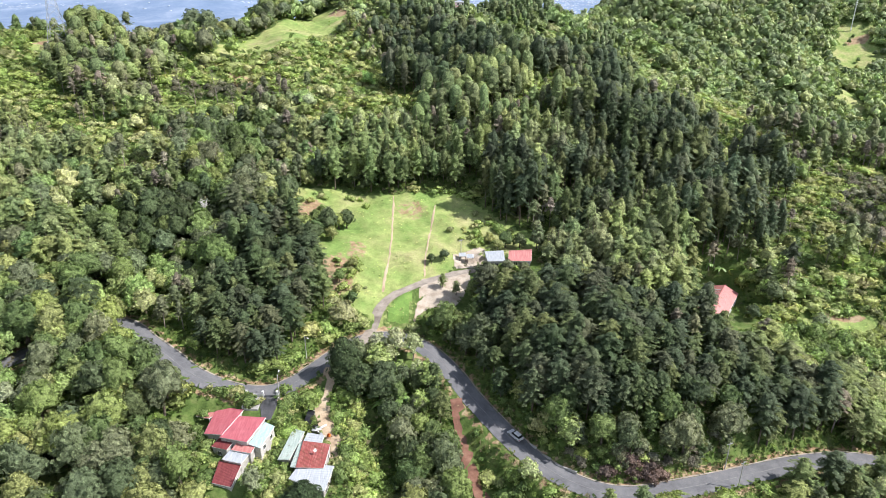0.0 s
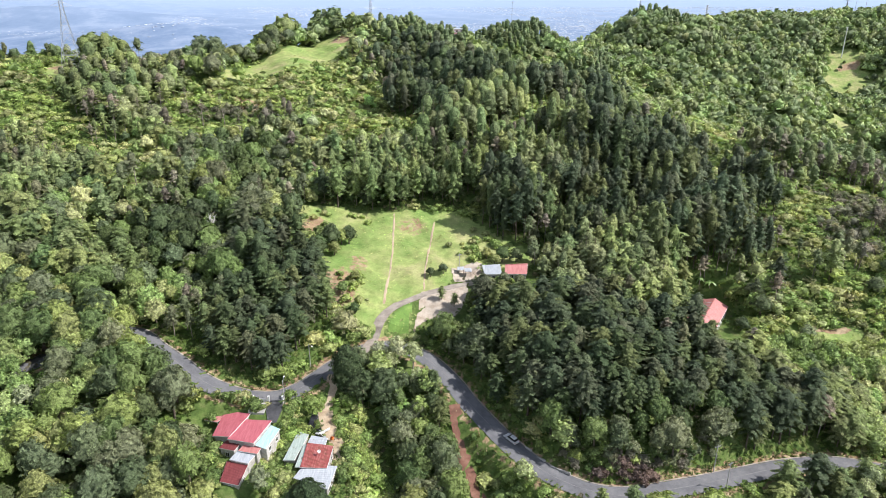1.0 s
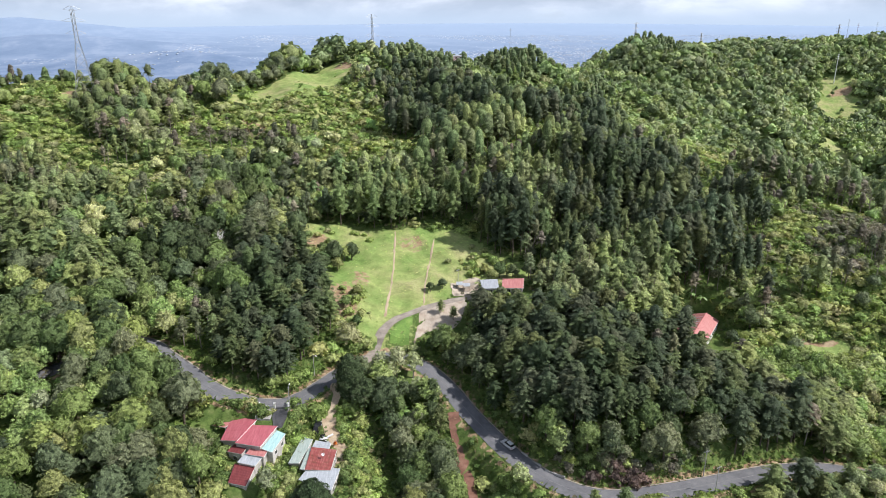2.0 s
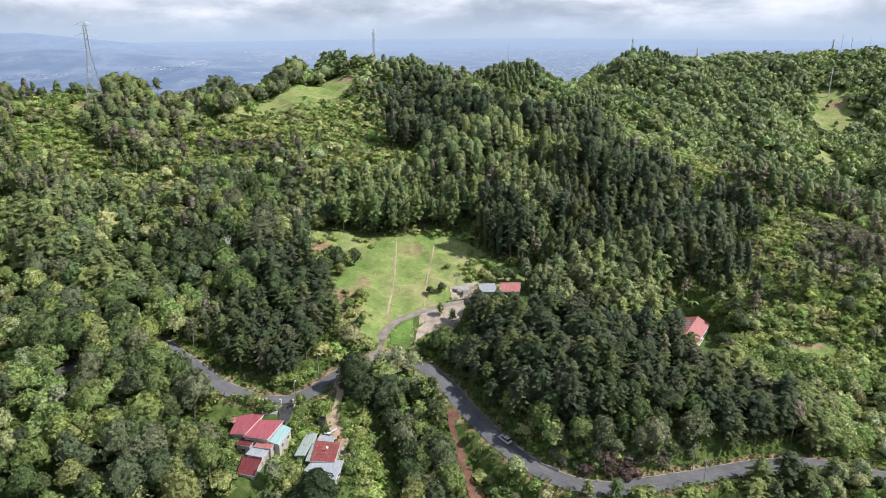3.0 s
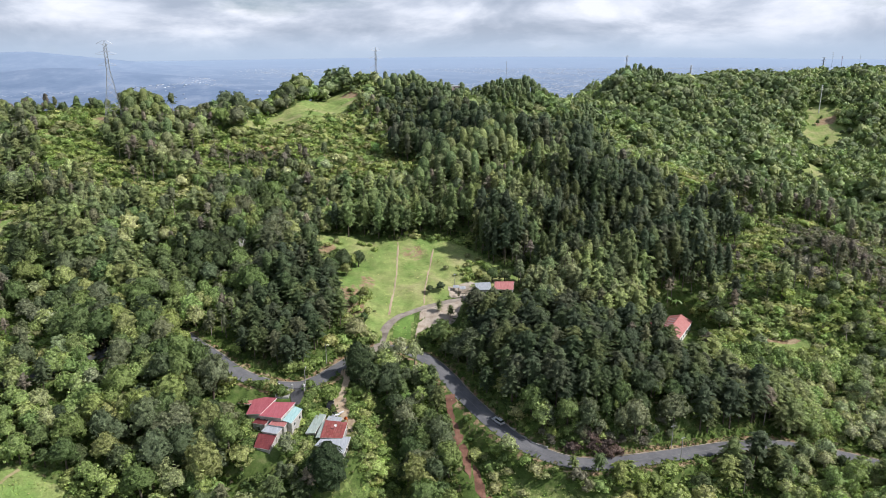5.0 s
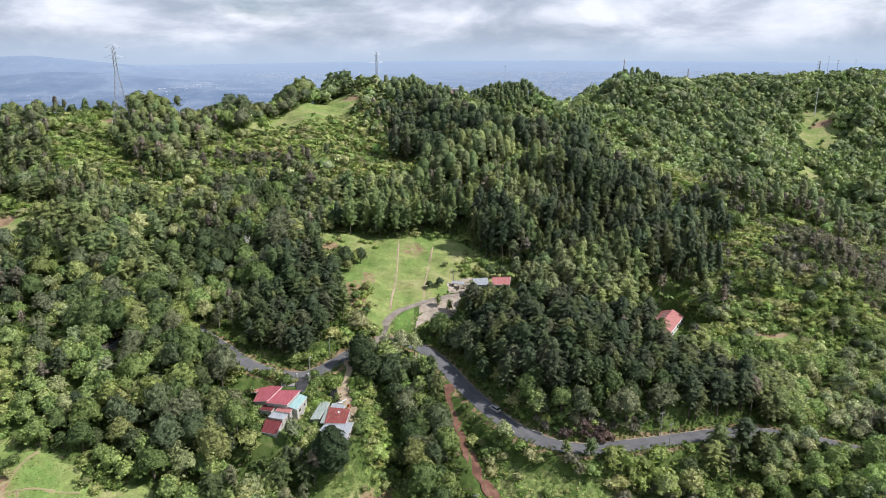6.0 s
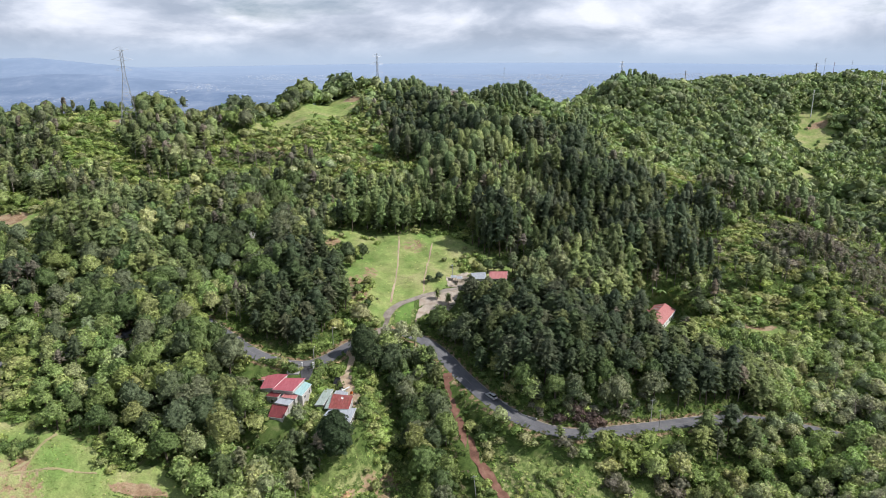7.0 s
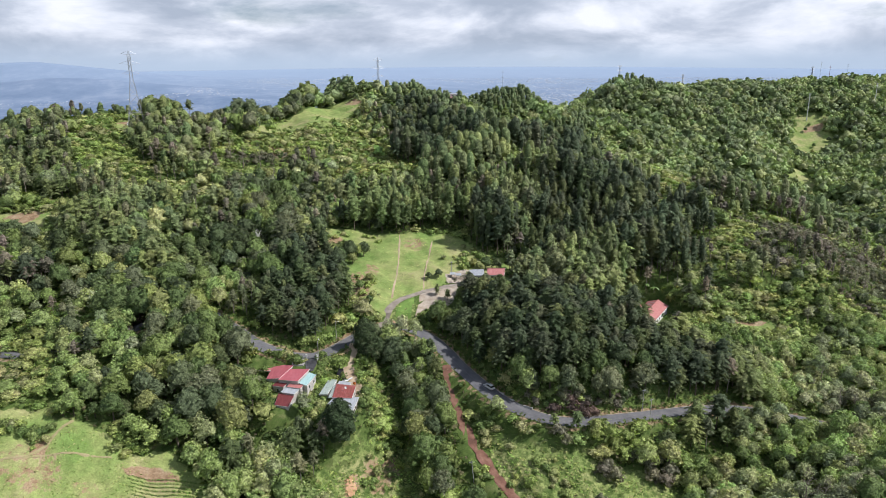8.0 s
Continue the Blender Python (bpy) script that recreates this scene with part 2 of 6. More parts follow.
STEEL = surface("galvanised_steel", [(0.26, 0.28, 0.30), (0.34, 0.36, 0.38), (0.42, 0.43, 0.45)], 0.6, 0.5, 0.3)
SILVER = surface("silver_paint", [(0.5, 0.51, 0.52), (0.58, 0.59, 0.6), (0.64, 0.65, 0.66)], 1.0, 0.35, 0.15)
BLACK = surface("black_paint", [(0.012, 0.012, 0.014), (0.018, 0.018, 0.02), (0.025, 0.025, 0.028)], 1.0, 0.25)
RUBBER = surface("rubber", [(0.015, 0.015, 0.015), (0.022, 0.022, 0.022), (0.03, 0.03, 0.03)], 2.0, 0.9)
ORANGE = surface("orange_paint", [(0.5, 0.12, 0.02), (0.6, 0.17, 0.03), (0.66, 0.22, 0.05)], 1.0, 0.5)
# wall colour dimmed and blued to hold the haze of the distance
CITY = surface("hazed_town_walls", [(0.34, 0.39, 0.46), (0.43, 0.47, 0.53), (0.54, 0.58, 0.62)], 0.01, 0.9, island=0.3)

# ---- the lie of the land ----
NEAR_HILLS = [
    (-60, 110, 32, -5.2), (-15, 120, 32, -9.8), (30, 115, 32, -19.9), (70, 110, 32, -38.1),
    (-110, 100, 32, 13.1), (110, 140, 32, -4.7), (-100, 150, 32, -2.4), (-60, 160, 32, 10.2),
    (-15, 165, 32, 2.0), (35, 150, 32, -18.3), (75, 165, 32, 8.0), (120, 195, 32, -10.9),
    (-120, 205, 32, 10.0), (-65, 215, 32, 1.4), (-15, 220, 32, 5.5), (35, 210, 32, 10.5),
    (85, 235, 32, -2.8), (-140, 160, 32, 8.1), (0, 60, 32, -23.5), (-90, 60, 32, -24.8),
    (60, 70, 32, -7.0), (-90, 232, 28, 9.0), (45, 130, 32, 49.6), (-88, 136, 13, 6.0)]
MID_HILLS = [
    (-110, 270, 48, 9.1), (-50, 290, 45, 14.5), (20, 290, 50, 11.8), (100, 290, 50, 3.8),
    (-180, 310, 50, 32.8), (-110, 350, 45, 28.9), (-60, 430, 60, 46.7), (20, 480, 65, 18.6),
    (60, 580, 60, 55.0), (160, 480, 80, 22.2), (170, 260, 45, 20.8), (-190, 215, 50, 28.4),
    (240, 320, 75, 5.5), (-60, 510, 55, 40.8), (270, 820, 75, 66.9), (300, 650, 110, 21.3),
    (500, 850, 110, -53.8), (600, 1030, 130, 36.9)]
FAR_HILLS = [
    (420, 1010, 110, 58.0), (760, 1000, 150, 54.0), (450, 520, 120, -32.7), (150, 700, 80, 17.2),
    (-260, 330, 60, 46.5), (-200, 430, 70, 29.2), (240, 190, 70, -27.5), (-120, 620, 110, 8.2),
    (180, 130, 45, -15.7), (640, 720, 140, 8.5), (60, 380, 50, 17.9), (-10, 370, 45, 10.1),
    (205, 775, 45, 14.0)]
# the long spur that runs down beside the meadow and the side valley behind it
SPUR_HILLS = [
    (40, 235, 38, -9.7), (40, 285, 38, 15.1), (40, 340, 38, 8.8), (90, 235, 38, 5.9), (90, 285, 38, 12.5), (90, 340, 38, 2.2),
    (140, 235, 38, 3.8), (140, 285, 38, -12.8), (140, 340, 38, 2.0), (190, 235, 38, 1.9), (190, 285, 38, 3.9), (190, 340, 38, 15.4),
    (80, 400, 60, 3.5), (160, 420, 60, 15.2), (240, 360, 55, -4.2), (120, 510, 70, -2.3), (210, 560, 70, 15.1), (260, 470, 80, -37.9),
    (300, 640, 75, -9.2), (390, 600, 80, -39.7), (340, 730, 70, 11.1), (440, 720, 90, 10.5), (500, 820, 90, -0.8), (360, 490, 80, 9.6)]
BASE = 8.0
ROAD = [(-150, 126), (-132, 122), (-117, 130), (-105, 143), (-97, 157), (-88, 157.5), (-80, 152), (-73, 148), (-66, 144), (-59, 142), (-52, 141.5), (-45, 143),
        (-40, 147), (-35, 153), (-29.5, 160), (-23, 166.5), (-14, 169.5), (-5, 166), (2.5, 158), (7, 150.5), (12.7, 142), (18.5, 134),
        (24, 128), (30, 123.7), (38, 120.7), (47, 120.7), (57, 123.5), (69, 127.5), (81, 132), (95, 137), (112, 141), (128, 140), (142, 137), (160, 130), (190, 122)]
DRIVE = [(-24, 163), (-21, 174.5), (-17, 184.5), (-8, 192), (2, 197.5), (11, 200.5), (17, 203)]
TRAIL = [(3.5, 148), (4.5, 141), (5.8, 134), (7.5, 127.5), (11, 119.5), (14.3, 113), (18.8, 105), (23.5, 99), (28, 92), (31, 84)]
SIDE_TRACK = [(-30.5, 153), (-31.2, 148), (-31.8, 144.5), (-31.5, 140.3), (-29.3, 134.6), (-26.6, 129.4), (-25.2, 125)]


def spline(points, step=1.5):
    """A smooth line through the points, as an array of x, y at even steps."""
    p = np.array([points[0], *points, points[-1]], float)
    out = []
    for i in range(1, len(p) - 2):
        a, b, c, d = p[i - 1:i + 3]
        n = max(2, int(np.linalg.norm(c - b) / step))
        for k in range(n):
            t = k / n
            out.append(0.5 * (2 * b + (c - a) * t + (2 * a - 5 * b + 4 * c - d) * t * t + (3 * b - a - 3 * c + d) * t ** 3))
    out.append(p[-1])
    return np.array(out)


def smoothstep(v, a, b):
    t = np.clip((v - a) / (b - a), 0, 1)
    return t * t * (3 - 2 * t)


def natural(x, y):
    x, y = np.asarray(x, float), np.asarray(y, float)
    z = np.full(np.broadcast(x, y).shape, BASE)
    for cx, cy, r, h in NEAR_HILLS + MID_HILLS + FAR_HILLS + SPUR_HILLS:
        z = z + h * np.exp(-((x - cx) ** 2 + (y - cy) ** 2) / (2 * r * r))
    # behind the ridge the land falls to a wide valley that rises again to far hills
    fall = np.maximum(smoothstep(y, 520, 950) * smoothstep(x, 160, -60), smoothstep(y, 1150, 1700))
    z = z - 75 * fall + 0.049 * np.maximum(y - 1500, 0)
    for cx, cy, rx, ry, h in ((-1750, 3000, 620, 260, 75), (-980, 2450, 300, 160, 48), (-2600, 3900, 900, 300, 120), (400, 4700, 2600, 200, 40)):
        z = z + h * np.exp(-((x - cx) / rx) ** 2 - ((y - cy) / ry) ** 2)
    return z


def ripple(x, y):
    spurs = 4.5 * np.sin(x * 0.062 + 1.1 * np.sin(y * 0.027)) * np.sin(y * 0.041 + 0.9 * np.sin(x * 0.033)) + 2.0 * np.sin(x * 0.13 + y * 0.05)
    return spurs * smoothstep(y, 285, 380) + 0.7 * np.sin(x * 0.19 + 1.3 * np.sin(y * 0.11)) * np.sin(y * 0.17 + 0.7) + 0.35 * np.sin(x * 0.43 + y * 0.31)


def profile(points, rounds):
    """Centre line with heights evened out along the way."""
    xy = spline(points)
    z = natural(xy[:, 0], xy[:, 1])
    for _ in range(rounds):
        z[1:-1] = (z[:-2] + 2 * z[1:-1] + z[2:]) / 4
    return np.c_[xy, z]


ROAD_LINE, DRIVE_LINE = profile(ROAD, 60), profile(DRIVE, 20)
TRAIL_LINE, SIDE_LINE = profile(TRAIL, 10), profile(SIDE_TRACK, 20)
SIDE_LINE[:, 2] = np.interp(np.linspace(0, 1, len(SIDE_LINE)), (0, 0.62, 1), (9.6, 4.4, 3.8))
LEVELLED = [(TRAIL_LINE, 3.0, 7.0), (SIDE_LINE, 2.8, 6.0), (DRIVE_LINE, 2.8, 6.0), (ROAD_LINE, 4.2, 8.5)]
PADS = [(-50.0, 124.0, 11.5, 19.0, 6.4), (-32.0, 121.0, 11.0, 18.0, 3.9), (22.0, 200.0, 9.0, 16.0, 21.4), (97.0, 206.0, 11.0, 20.0, 0.0), (-46.5, 137.0, 4.5, 7.0, 10.0)]


def nearest(line, x, y):
    d2 = np.full(x.shape, 1e9)
    z = np.zeros(x.shape)
    for px, py, pz in line:
        d = (x - px) ** 2 + (y - py) ** 2
        near = d < d2
        d2, z = np.where(near, d, d2), np.where(near, pz, z)
    return np.sqrt(d2), z


def ground_z(x, y):
    x, y = np.broadcast_arrays(np.asarray(x, float), np.asarray(y, float))
    z = natural(x, y) + ripple(x, y) * smoothstep(y, 1300, 700)
    box = (np.abs(x) < 230) & (y > 60) & (y < 280)
    if box.any():
        xs, ys, zs = x[box], y[box], z[box]
        for cx, cy, r0, r1, h in PADS:
            w = smoothstep(np.hypot(xs - cx, ys - cy), r1, r0)
            zs = zs * (1 - w) + h * w
        for line, r0, r1 in LEVELLED:
            d, lz = nearest(line, xs, ys)
            w = smoothstep(d, r1, r0)
            zs = zs * (1 - w) + lz * w
        z = z.copy()
        z[box] = zs
    return z


def gz(x, y):
    return float(ground_z(np.array([x]), np.array([y]))[0])


def inside(poly, x, y):
    hit = np.zeros(np.shape(x), bool)
    for (x0, y0), (x1, y1) in zip(poly, poly[1:] + poly[:1]):
        cross = ((y0 > y) != (y1 > y)) & (x < (x1 - x0) * (y - y0) / (y1 - y0 + 1e-9) + x0)
        hit ^= cross
    return hit


MEADOW = [(-56, 243), (-38, 246), (-19, 245.5), (5, 248), (14, 238), (22, 231), (38, 217), (30, 208), (14, 208), (3, 200), (-8, 193), (-9, 173), (-19, 171), (-22, 176), (-30, 177), (-40, 195), (-56, 222)]
TOP_FIELD = [(-112, 330), (-103, 339), (-73, 361), (-61, 386), (-57, 432), (-77, 450), (-90, 425), (-99, 395), (-112, 372), (-117, 353)]
LOW_FIELD = [(-150, 92), (-127, 97.2), (-115.5, 100.8), (-113, 97.4), (-105.6, 98.6), (-95.3, 97.1), (-95.3, 93.1), (-79.6, 97.9), (-72.5, 93.8), (-63, 87), (-58, 70), (-150, 60)]
HOUSE_FIELD = [(121, 201.5), (130, 201), (150, 203), (153, 198), (148, 194), (140, 188.5), (131.6, 189), (131.5, 195.5), (126, 197.4)]
RIGHT_FIELD = [(534, 936), (568, 931), (578, 914), (561, 906), (562, 891), (576, 873), (573, 848), (552, 848), (532, 833), (511, 824), (500, 845), (493, 858), (518, 898)]
RIGHT_FIELD_LOW = [(409, 692), (433, 717), (429, 673), (423, 653), (414, 661), (403, 674)]
LEFT_FIELD = [(-205, 214), (-173.3, 214.1), (-169.2, 204.2), (-172.5, 196.5), (-205, 190)]
SLOPE_GRASS = [(18.7, 121.8), (23.9, 116.8), (34.8, 114.7), (43.7, 112.4), (53, 112.4), (66, 112.5), (77, 110.5), (82, 103), (70, 94), (34, 88), (24, 96), (19.5, 106), (16.5, 116.2)]
GULLY_GRASS = [(-32, 106.6), (-23.6, 110.3), (-13.5, 117.8), (-9.7, 116.2), (-3, 103.2), (-2, 92), (-6, 84), (-35, 84), (-36.4, 99.8)]
GRASSES = [MEADOW, TOP_FIELD, LOW_FIELD, HOUSE_FIELD, RIGHT_FIELD, RIGHT_FIELD_LOW, LEFT_FIELD, SLOPE_GRASS, GULLY_GRASS]
LUSH = [SLOPE_GRASS, GULLY_GRASS, [(-19, 171), (-9, 173), (-9, 184), (-8, 192), (-15, 186), (-19, 178)]]
DIRT_PAD = [(-7.5, 195.4), (-2, 196.6), (1, 198.4), (5, 199.0), (8.6, 198.6), (9.4, 194), (7.6, 190.5), (6.6, 187), (4.6, 183.5), (2.6, 181.6), (0, 182), (-3, 182.4), (-5.4, 181), (-7.6, 177.4), (-9.0, 177), (-8.0, 184), (-7.6, 190)]
DRY = [(-35, 192, 9, 15, 0.6), (-49, 228, 7, 12, 0.58), (-30, 208, 6, 8, 0.45), (-12, 236, 10, 8, 0.42), (-18, 104, 8, 9, 0.45), (-112, 84, 12, 10, 0.42), (-126, 78, 10, 9, 0.43), (-96, 82, 7, 5, 0.38), (-14, 108, 5, 6, 0.45)]
BARE = [(-96, 317, 9, 4), (-116, 323, 8, 4), (-80, 305, 9, 3), (-184, 211, 8, 5), (-26, 99, 2.2, 4), (-14, 111, 2, 2), (-64, 438, 9, 8), (-181, 316, 9, 5), (552, 905, 14, 8), (-9, 92, 4, 3), (140, 202, 9, 1.8), (-82, 90.6, 9, 1.7), (-112, 89, 2.0, 3)]


def axis_steps(breaks):
    v = [breaks[0][0]]
    for (a, step), (b, _) in zip(breaks, breaks[1:]):
        n = max(1, round((b - a) / step))
        v += [a + (b - a) * (k + 1) / n for k in range(n)]
    return np.array(v)


def mesh_from_arrays(name, verts, faces4=None, faces3=None, colour=None, layer="leafcol", mats=()):
    """A mesh out of numpy arrays: quads first, then triangles; colour is one RGB per vertex."""
    me = bpy.data.meshes.new(name)
    f4 = np.zeros((0, 4), np.int32) if faces4 is None else np.asarray(faces4, np.int32)
    f3 = np.zeros((0, 3), np.int32) if faces3 is None else np.asarray(faces3, np.int32)
    loops = np.concatenate([f4.ravel(), f3.ravel()])
    totals = np.concatenate([np.full(len(f4), 4, np.int32), np.full(len(f3), 3, np.int32)])
    me.vertices.add(len(verts))
    me.vertices.foreach_set("co", np.asarray(verts, np.float32).ravel())
    me.loops.add(len(loops))
    me.loops.foreach_set("vertex_index", loops)
    me.polygons.add(len(totals))
    me.polygons.foreach_set("loop_start", np.concatenate([[0], np.cumsum(totals)[:-1]]).astype(np.int32))
    if colour is not None:
        at = me.color_attributes.new(layer, "FLOAT_COLOR", "POINT")
        at.data.foreach_set("color", np.c_[np.asarray(colour, np.float32), np.ones(len(verts), np.float32)].ravel())
    for m in mats:
        me.materials.append(m)
    if len(mats) > 1:
        me.polygons.foreach_set("material_index", np.concatenate([np.zeros(len(f4), np.int32), np.ones(len(f3), np.int32)]))
    if len(f3) and layer == "leafcol":
        me.polygons.foreach_set("use_smooth", np.concatenate([np.zeros(len(f4), bool), np.ones(len(f3), bool)]))
    me.update(calc_edges=True)
    me.validate()
    return me


# plan of the vegetation in cells of 15 m, far rows first; P conifers painted as shaded, B broadleaf, G light broadleaf,
# S brush, M mixed, O conifers painted as sunlit, T thicket, D dry scrub
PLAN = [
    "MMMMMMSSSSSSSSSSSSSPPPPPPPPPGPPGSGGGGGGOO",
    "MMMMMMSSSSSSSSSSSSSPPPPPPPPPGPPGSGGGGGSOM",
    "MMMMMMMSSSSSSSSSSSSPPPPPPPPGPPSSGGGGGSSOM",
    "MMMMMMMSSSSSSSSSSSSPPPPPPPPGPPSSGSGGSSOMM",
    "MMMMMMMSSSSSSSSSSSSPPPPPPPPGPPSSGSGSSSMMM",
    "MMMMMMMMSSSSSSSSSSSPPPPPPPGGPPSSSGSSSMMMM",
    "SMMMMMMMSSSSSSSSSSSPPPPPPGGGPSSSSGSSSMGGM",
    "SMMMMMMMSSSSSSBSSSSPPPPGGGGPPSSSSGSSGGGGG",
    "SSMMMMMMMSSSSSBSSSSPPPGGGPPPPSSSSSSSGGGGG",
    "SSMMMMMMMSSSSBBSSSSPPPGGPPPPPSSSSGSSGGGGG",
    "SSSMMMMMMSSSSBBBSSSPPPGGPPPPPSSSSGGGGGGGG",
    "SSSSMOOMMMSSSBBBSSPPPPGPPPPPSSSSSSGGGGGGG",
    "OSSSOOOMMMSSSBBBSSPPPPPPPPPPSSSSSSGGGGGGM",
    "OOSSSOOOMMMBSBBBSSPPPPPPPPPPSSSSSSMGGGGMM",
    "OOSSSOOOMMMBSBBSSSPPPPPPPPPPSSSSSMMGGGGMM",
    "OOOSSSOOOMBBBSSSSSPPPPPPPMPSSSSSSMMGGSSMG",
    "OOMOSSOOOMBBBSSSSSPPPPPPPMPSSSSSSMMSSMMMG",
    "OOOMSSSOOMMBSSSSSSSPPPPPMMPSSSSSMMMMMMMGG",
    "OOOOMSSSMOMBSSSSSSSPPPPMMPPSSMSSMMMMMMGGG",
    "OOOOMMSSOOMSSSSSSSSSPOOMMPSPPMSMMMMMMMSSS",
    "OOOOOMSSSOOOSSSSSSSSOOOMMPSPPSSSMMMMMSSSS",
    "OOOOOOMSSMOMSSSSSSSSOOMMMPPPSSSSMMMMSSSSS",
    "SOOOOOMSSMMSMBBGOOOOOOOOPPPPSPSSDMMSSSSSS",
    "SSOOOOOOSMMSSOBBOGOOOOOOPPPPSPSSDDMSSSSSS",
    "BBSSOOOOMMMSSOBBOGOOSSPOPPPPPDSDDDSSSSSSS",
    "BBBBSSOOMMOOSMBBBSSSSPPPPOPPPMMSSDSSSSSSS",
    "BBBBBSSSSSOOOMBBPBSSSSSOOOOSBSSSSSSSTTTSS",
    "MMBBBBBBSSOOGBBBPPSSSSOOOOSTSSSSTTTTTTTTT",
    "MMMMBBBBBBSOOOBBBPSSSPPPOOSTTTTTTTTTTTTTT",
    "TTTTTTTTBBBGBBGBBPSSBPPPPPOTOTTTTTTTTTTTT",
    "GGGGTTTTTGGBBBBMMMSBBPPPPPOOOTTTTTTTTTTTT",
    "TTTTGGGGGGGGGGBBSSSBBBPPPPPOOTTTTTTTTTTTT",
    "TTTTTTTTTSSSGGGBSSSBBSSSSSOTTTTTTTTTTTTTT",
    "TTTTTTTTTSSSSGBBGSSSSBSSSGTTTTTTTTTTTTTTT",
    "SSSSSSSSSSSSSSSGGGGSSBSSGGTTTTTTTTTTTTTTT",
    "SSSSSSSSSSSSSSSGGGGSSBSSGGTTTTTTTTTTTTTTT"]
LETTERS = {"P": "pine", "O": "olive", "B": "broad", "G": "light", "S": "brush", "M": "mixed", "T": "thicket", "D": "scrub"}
# stands of their own: (kind, centre x, y, half widths, turn in degrees)
STANDS = [
    ("brush", -186, 296, 16, 13, 0), ("brush", -176, 262, 13, 24, 20), ("brush", -118, 250, 19, 14, 20), ("brush", -112, 229, 9, 9, 0), ("brush", -52, 368, 12, 34, -15),
    ("pine", -51, 172, 15, 24, -12), ("brush", -34, 190, 5, 20, 0), ("brush", -132, 136, 16, 8, 10), ("pine", 84, 150, 26, 12, 10), ("broad", 36, 130.5, 28, 5, 12),
    ("broad", 66, 135, 18, 5, 15), ("olive", -18, 262, 23, 15, 0), ("pine", 255, 808, 62, 42, 0), ("pine", 22, 149, 13, 12, -30), ("thicket", 104, 104, 30, 20, 10),
    ("pine", 60, 590, 40, 35, 0), ("pine", -45, 520, 45, 25, 0), ("broad", -118, 340, 17, 11, 0), ("broad", -108, 405, 8, 48, -21), ("mixed", -72, 482, 16, 10, 0),
    ("broad", -72, 117, 19, 13, 10), ("broad", -8, 140, 10, 26, 6), ("broad", -4, 112, 11, 16, -10), ("brush", -22, 124, 8, 26, 10), ("brush", 15, 122, 5, 13, 25),
    ("scrub", -100, 306, 22, 7, 15), ("scrub", 216, 260, 40, 30, 20), ("scrub", 176, 246, 20, 14, 0), ("brush", -24, 176, 5, 12, 0), ("scrub", -37, 151, 12, 4, 30), ("brush", -40, 130, 3, 14, 10), ("brush", 18, 189, 10, 6, 0), ("light", -103, 123, 11, 12, 15), ("light", -83, 101, 9, 8, 0),
]


def zone_of(x, y):
    wx = x + 5 * np.sin(y * 0.13 + 1.0) + 3 * np.sin(x * 0.21 + y * 0.17)
    wy = y + 5 * np.sin(x * 0.12 + 2.0) + 3 * np.sin(x * 0.19 - y * 0.23)
    names = np.where((y > 300) & (np.sin(x * 0.013 + 1.2 * np.sin(y * 0.011)) > -0.45), "light", "broad").astype("<U8")
    col, row = np.round((wx + 300) / 15).astype(int), len(PLAN) - 1 - np.round((wy - 80) / 15).astype(int)
    ok = (col >= 0) & (col < len(PLAN[0])) & (row >= 0) & (row < len(PLAN))
    grid = np.array([[LETTERS[c] for c in line] for line in PLAN])
    names[ok] = grid[row[ok], col[ok]]
    for kind, cx, cy, rx, ry, turn in STANDS:
        c, s = math.cos(radians(turn)), math.sin(radians(turn))
        wx2, wy2 = x + (wx - x) * 0.4, y + (wy - y) * 0.4
        u, v = (wx2 - cx) * c + (wy2 - cy) * s, -(wx2 - cx) * s + (wy2 - cy) * c
        names[(u / rx) ** 2 + (v / ry) ** 2 < 1] = kind
    return names


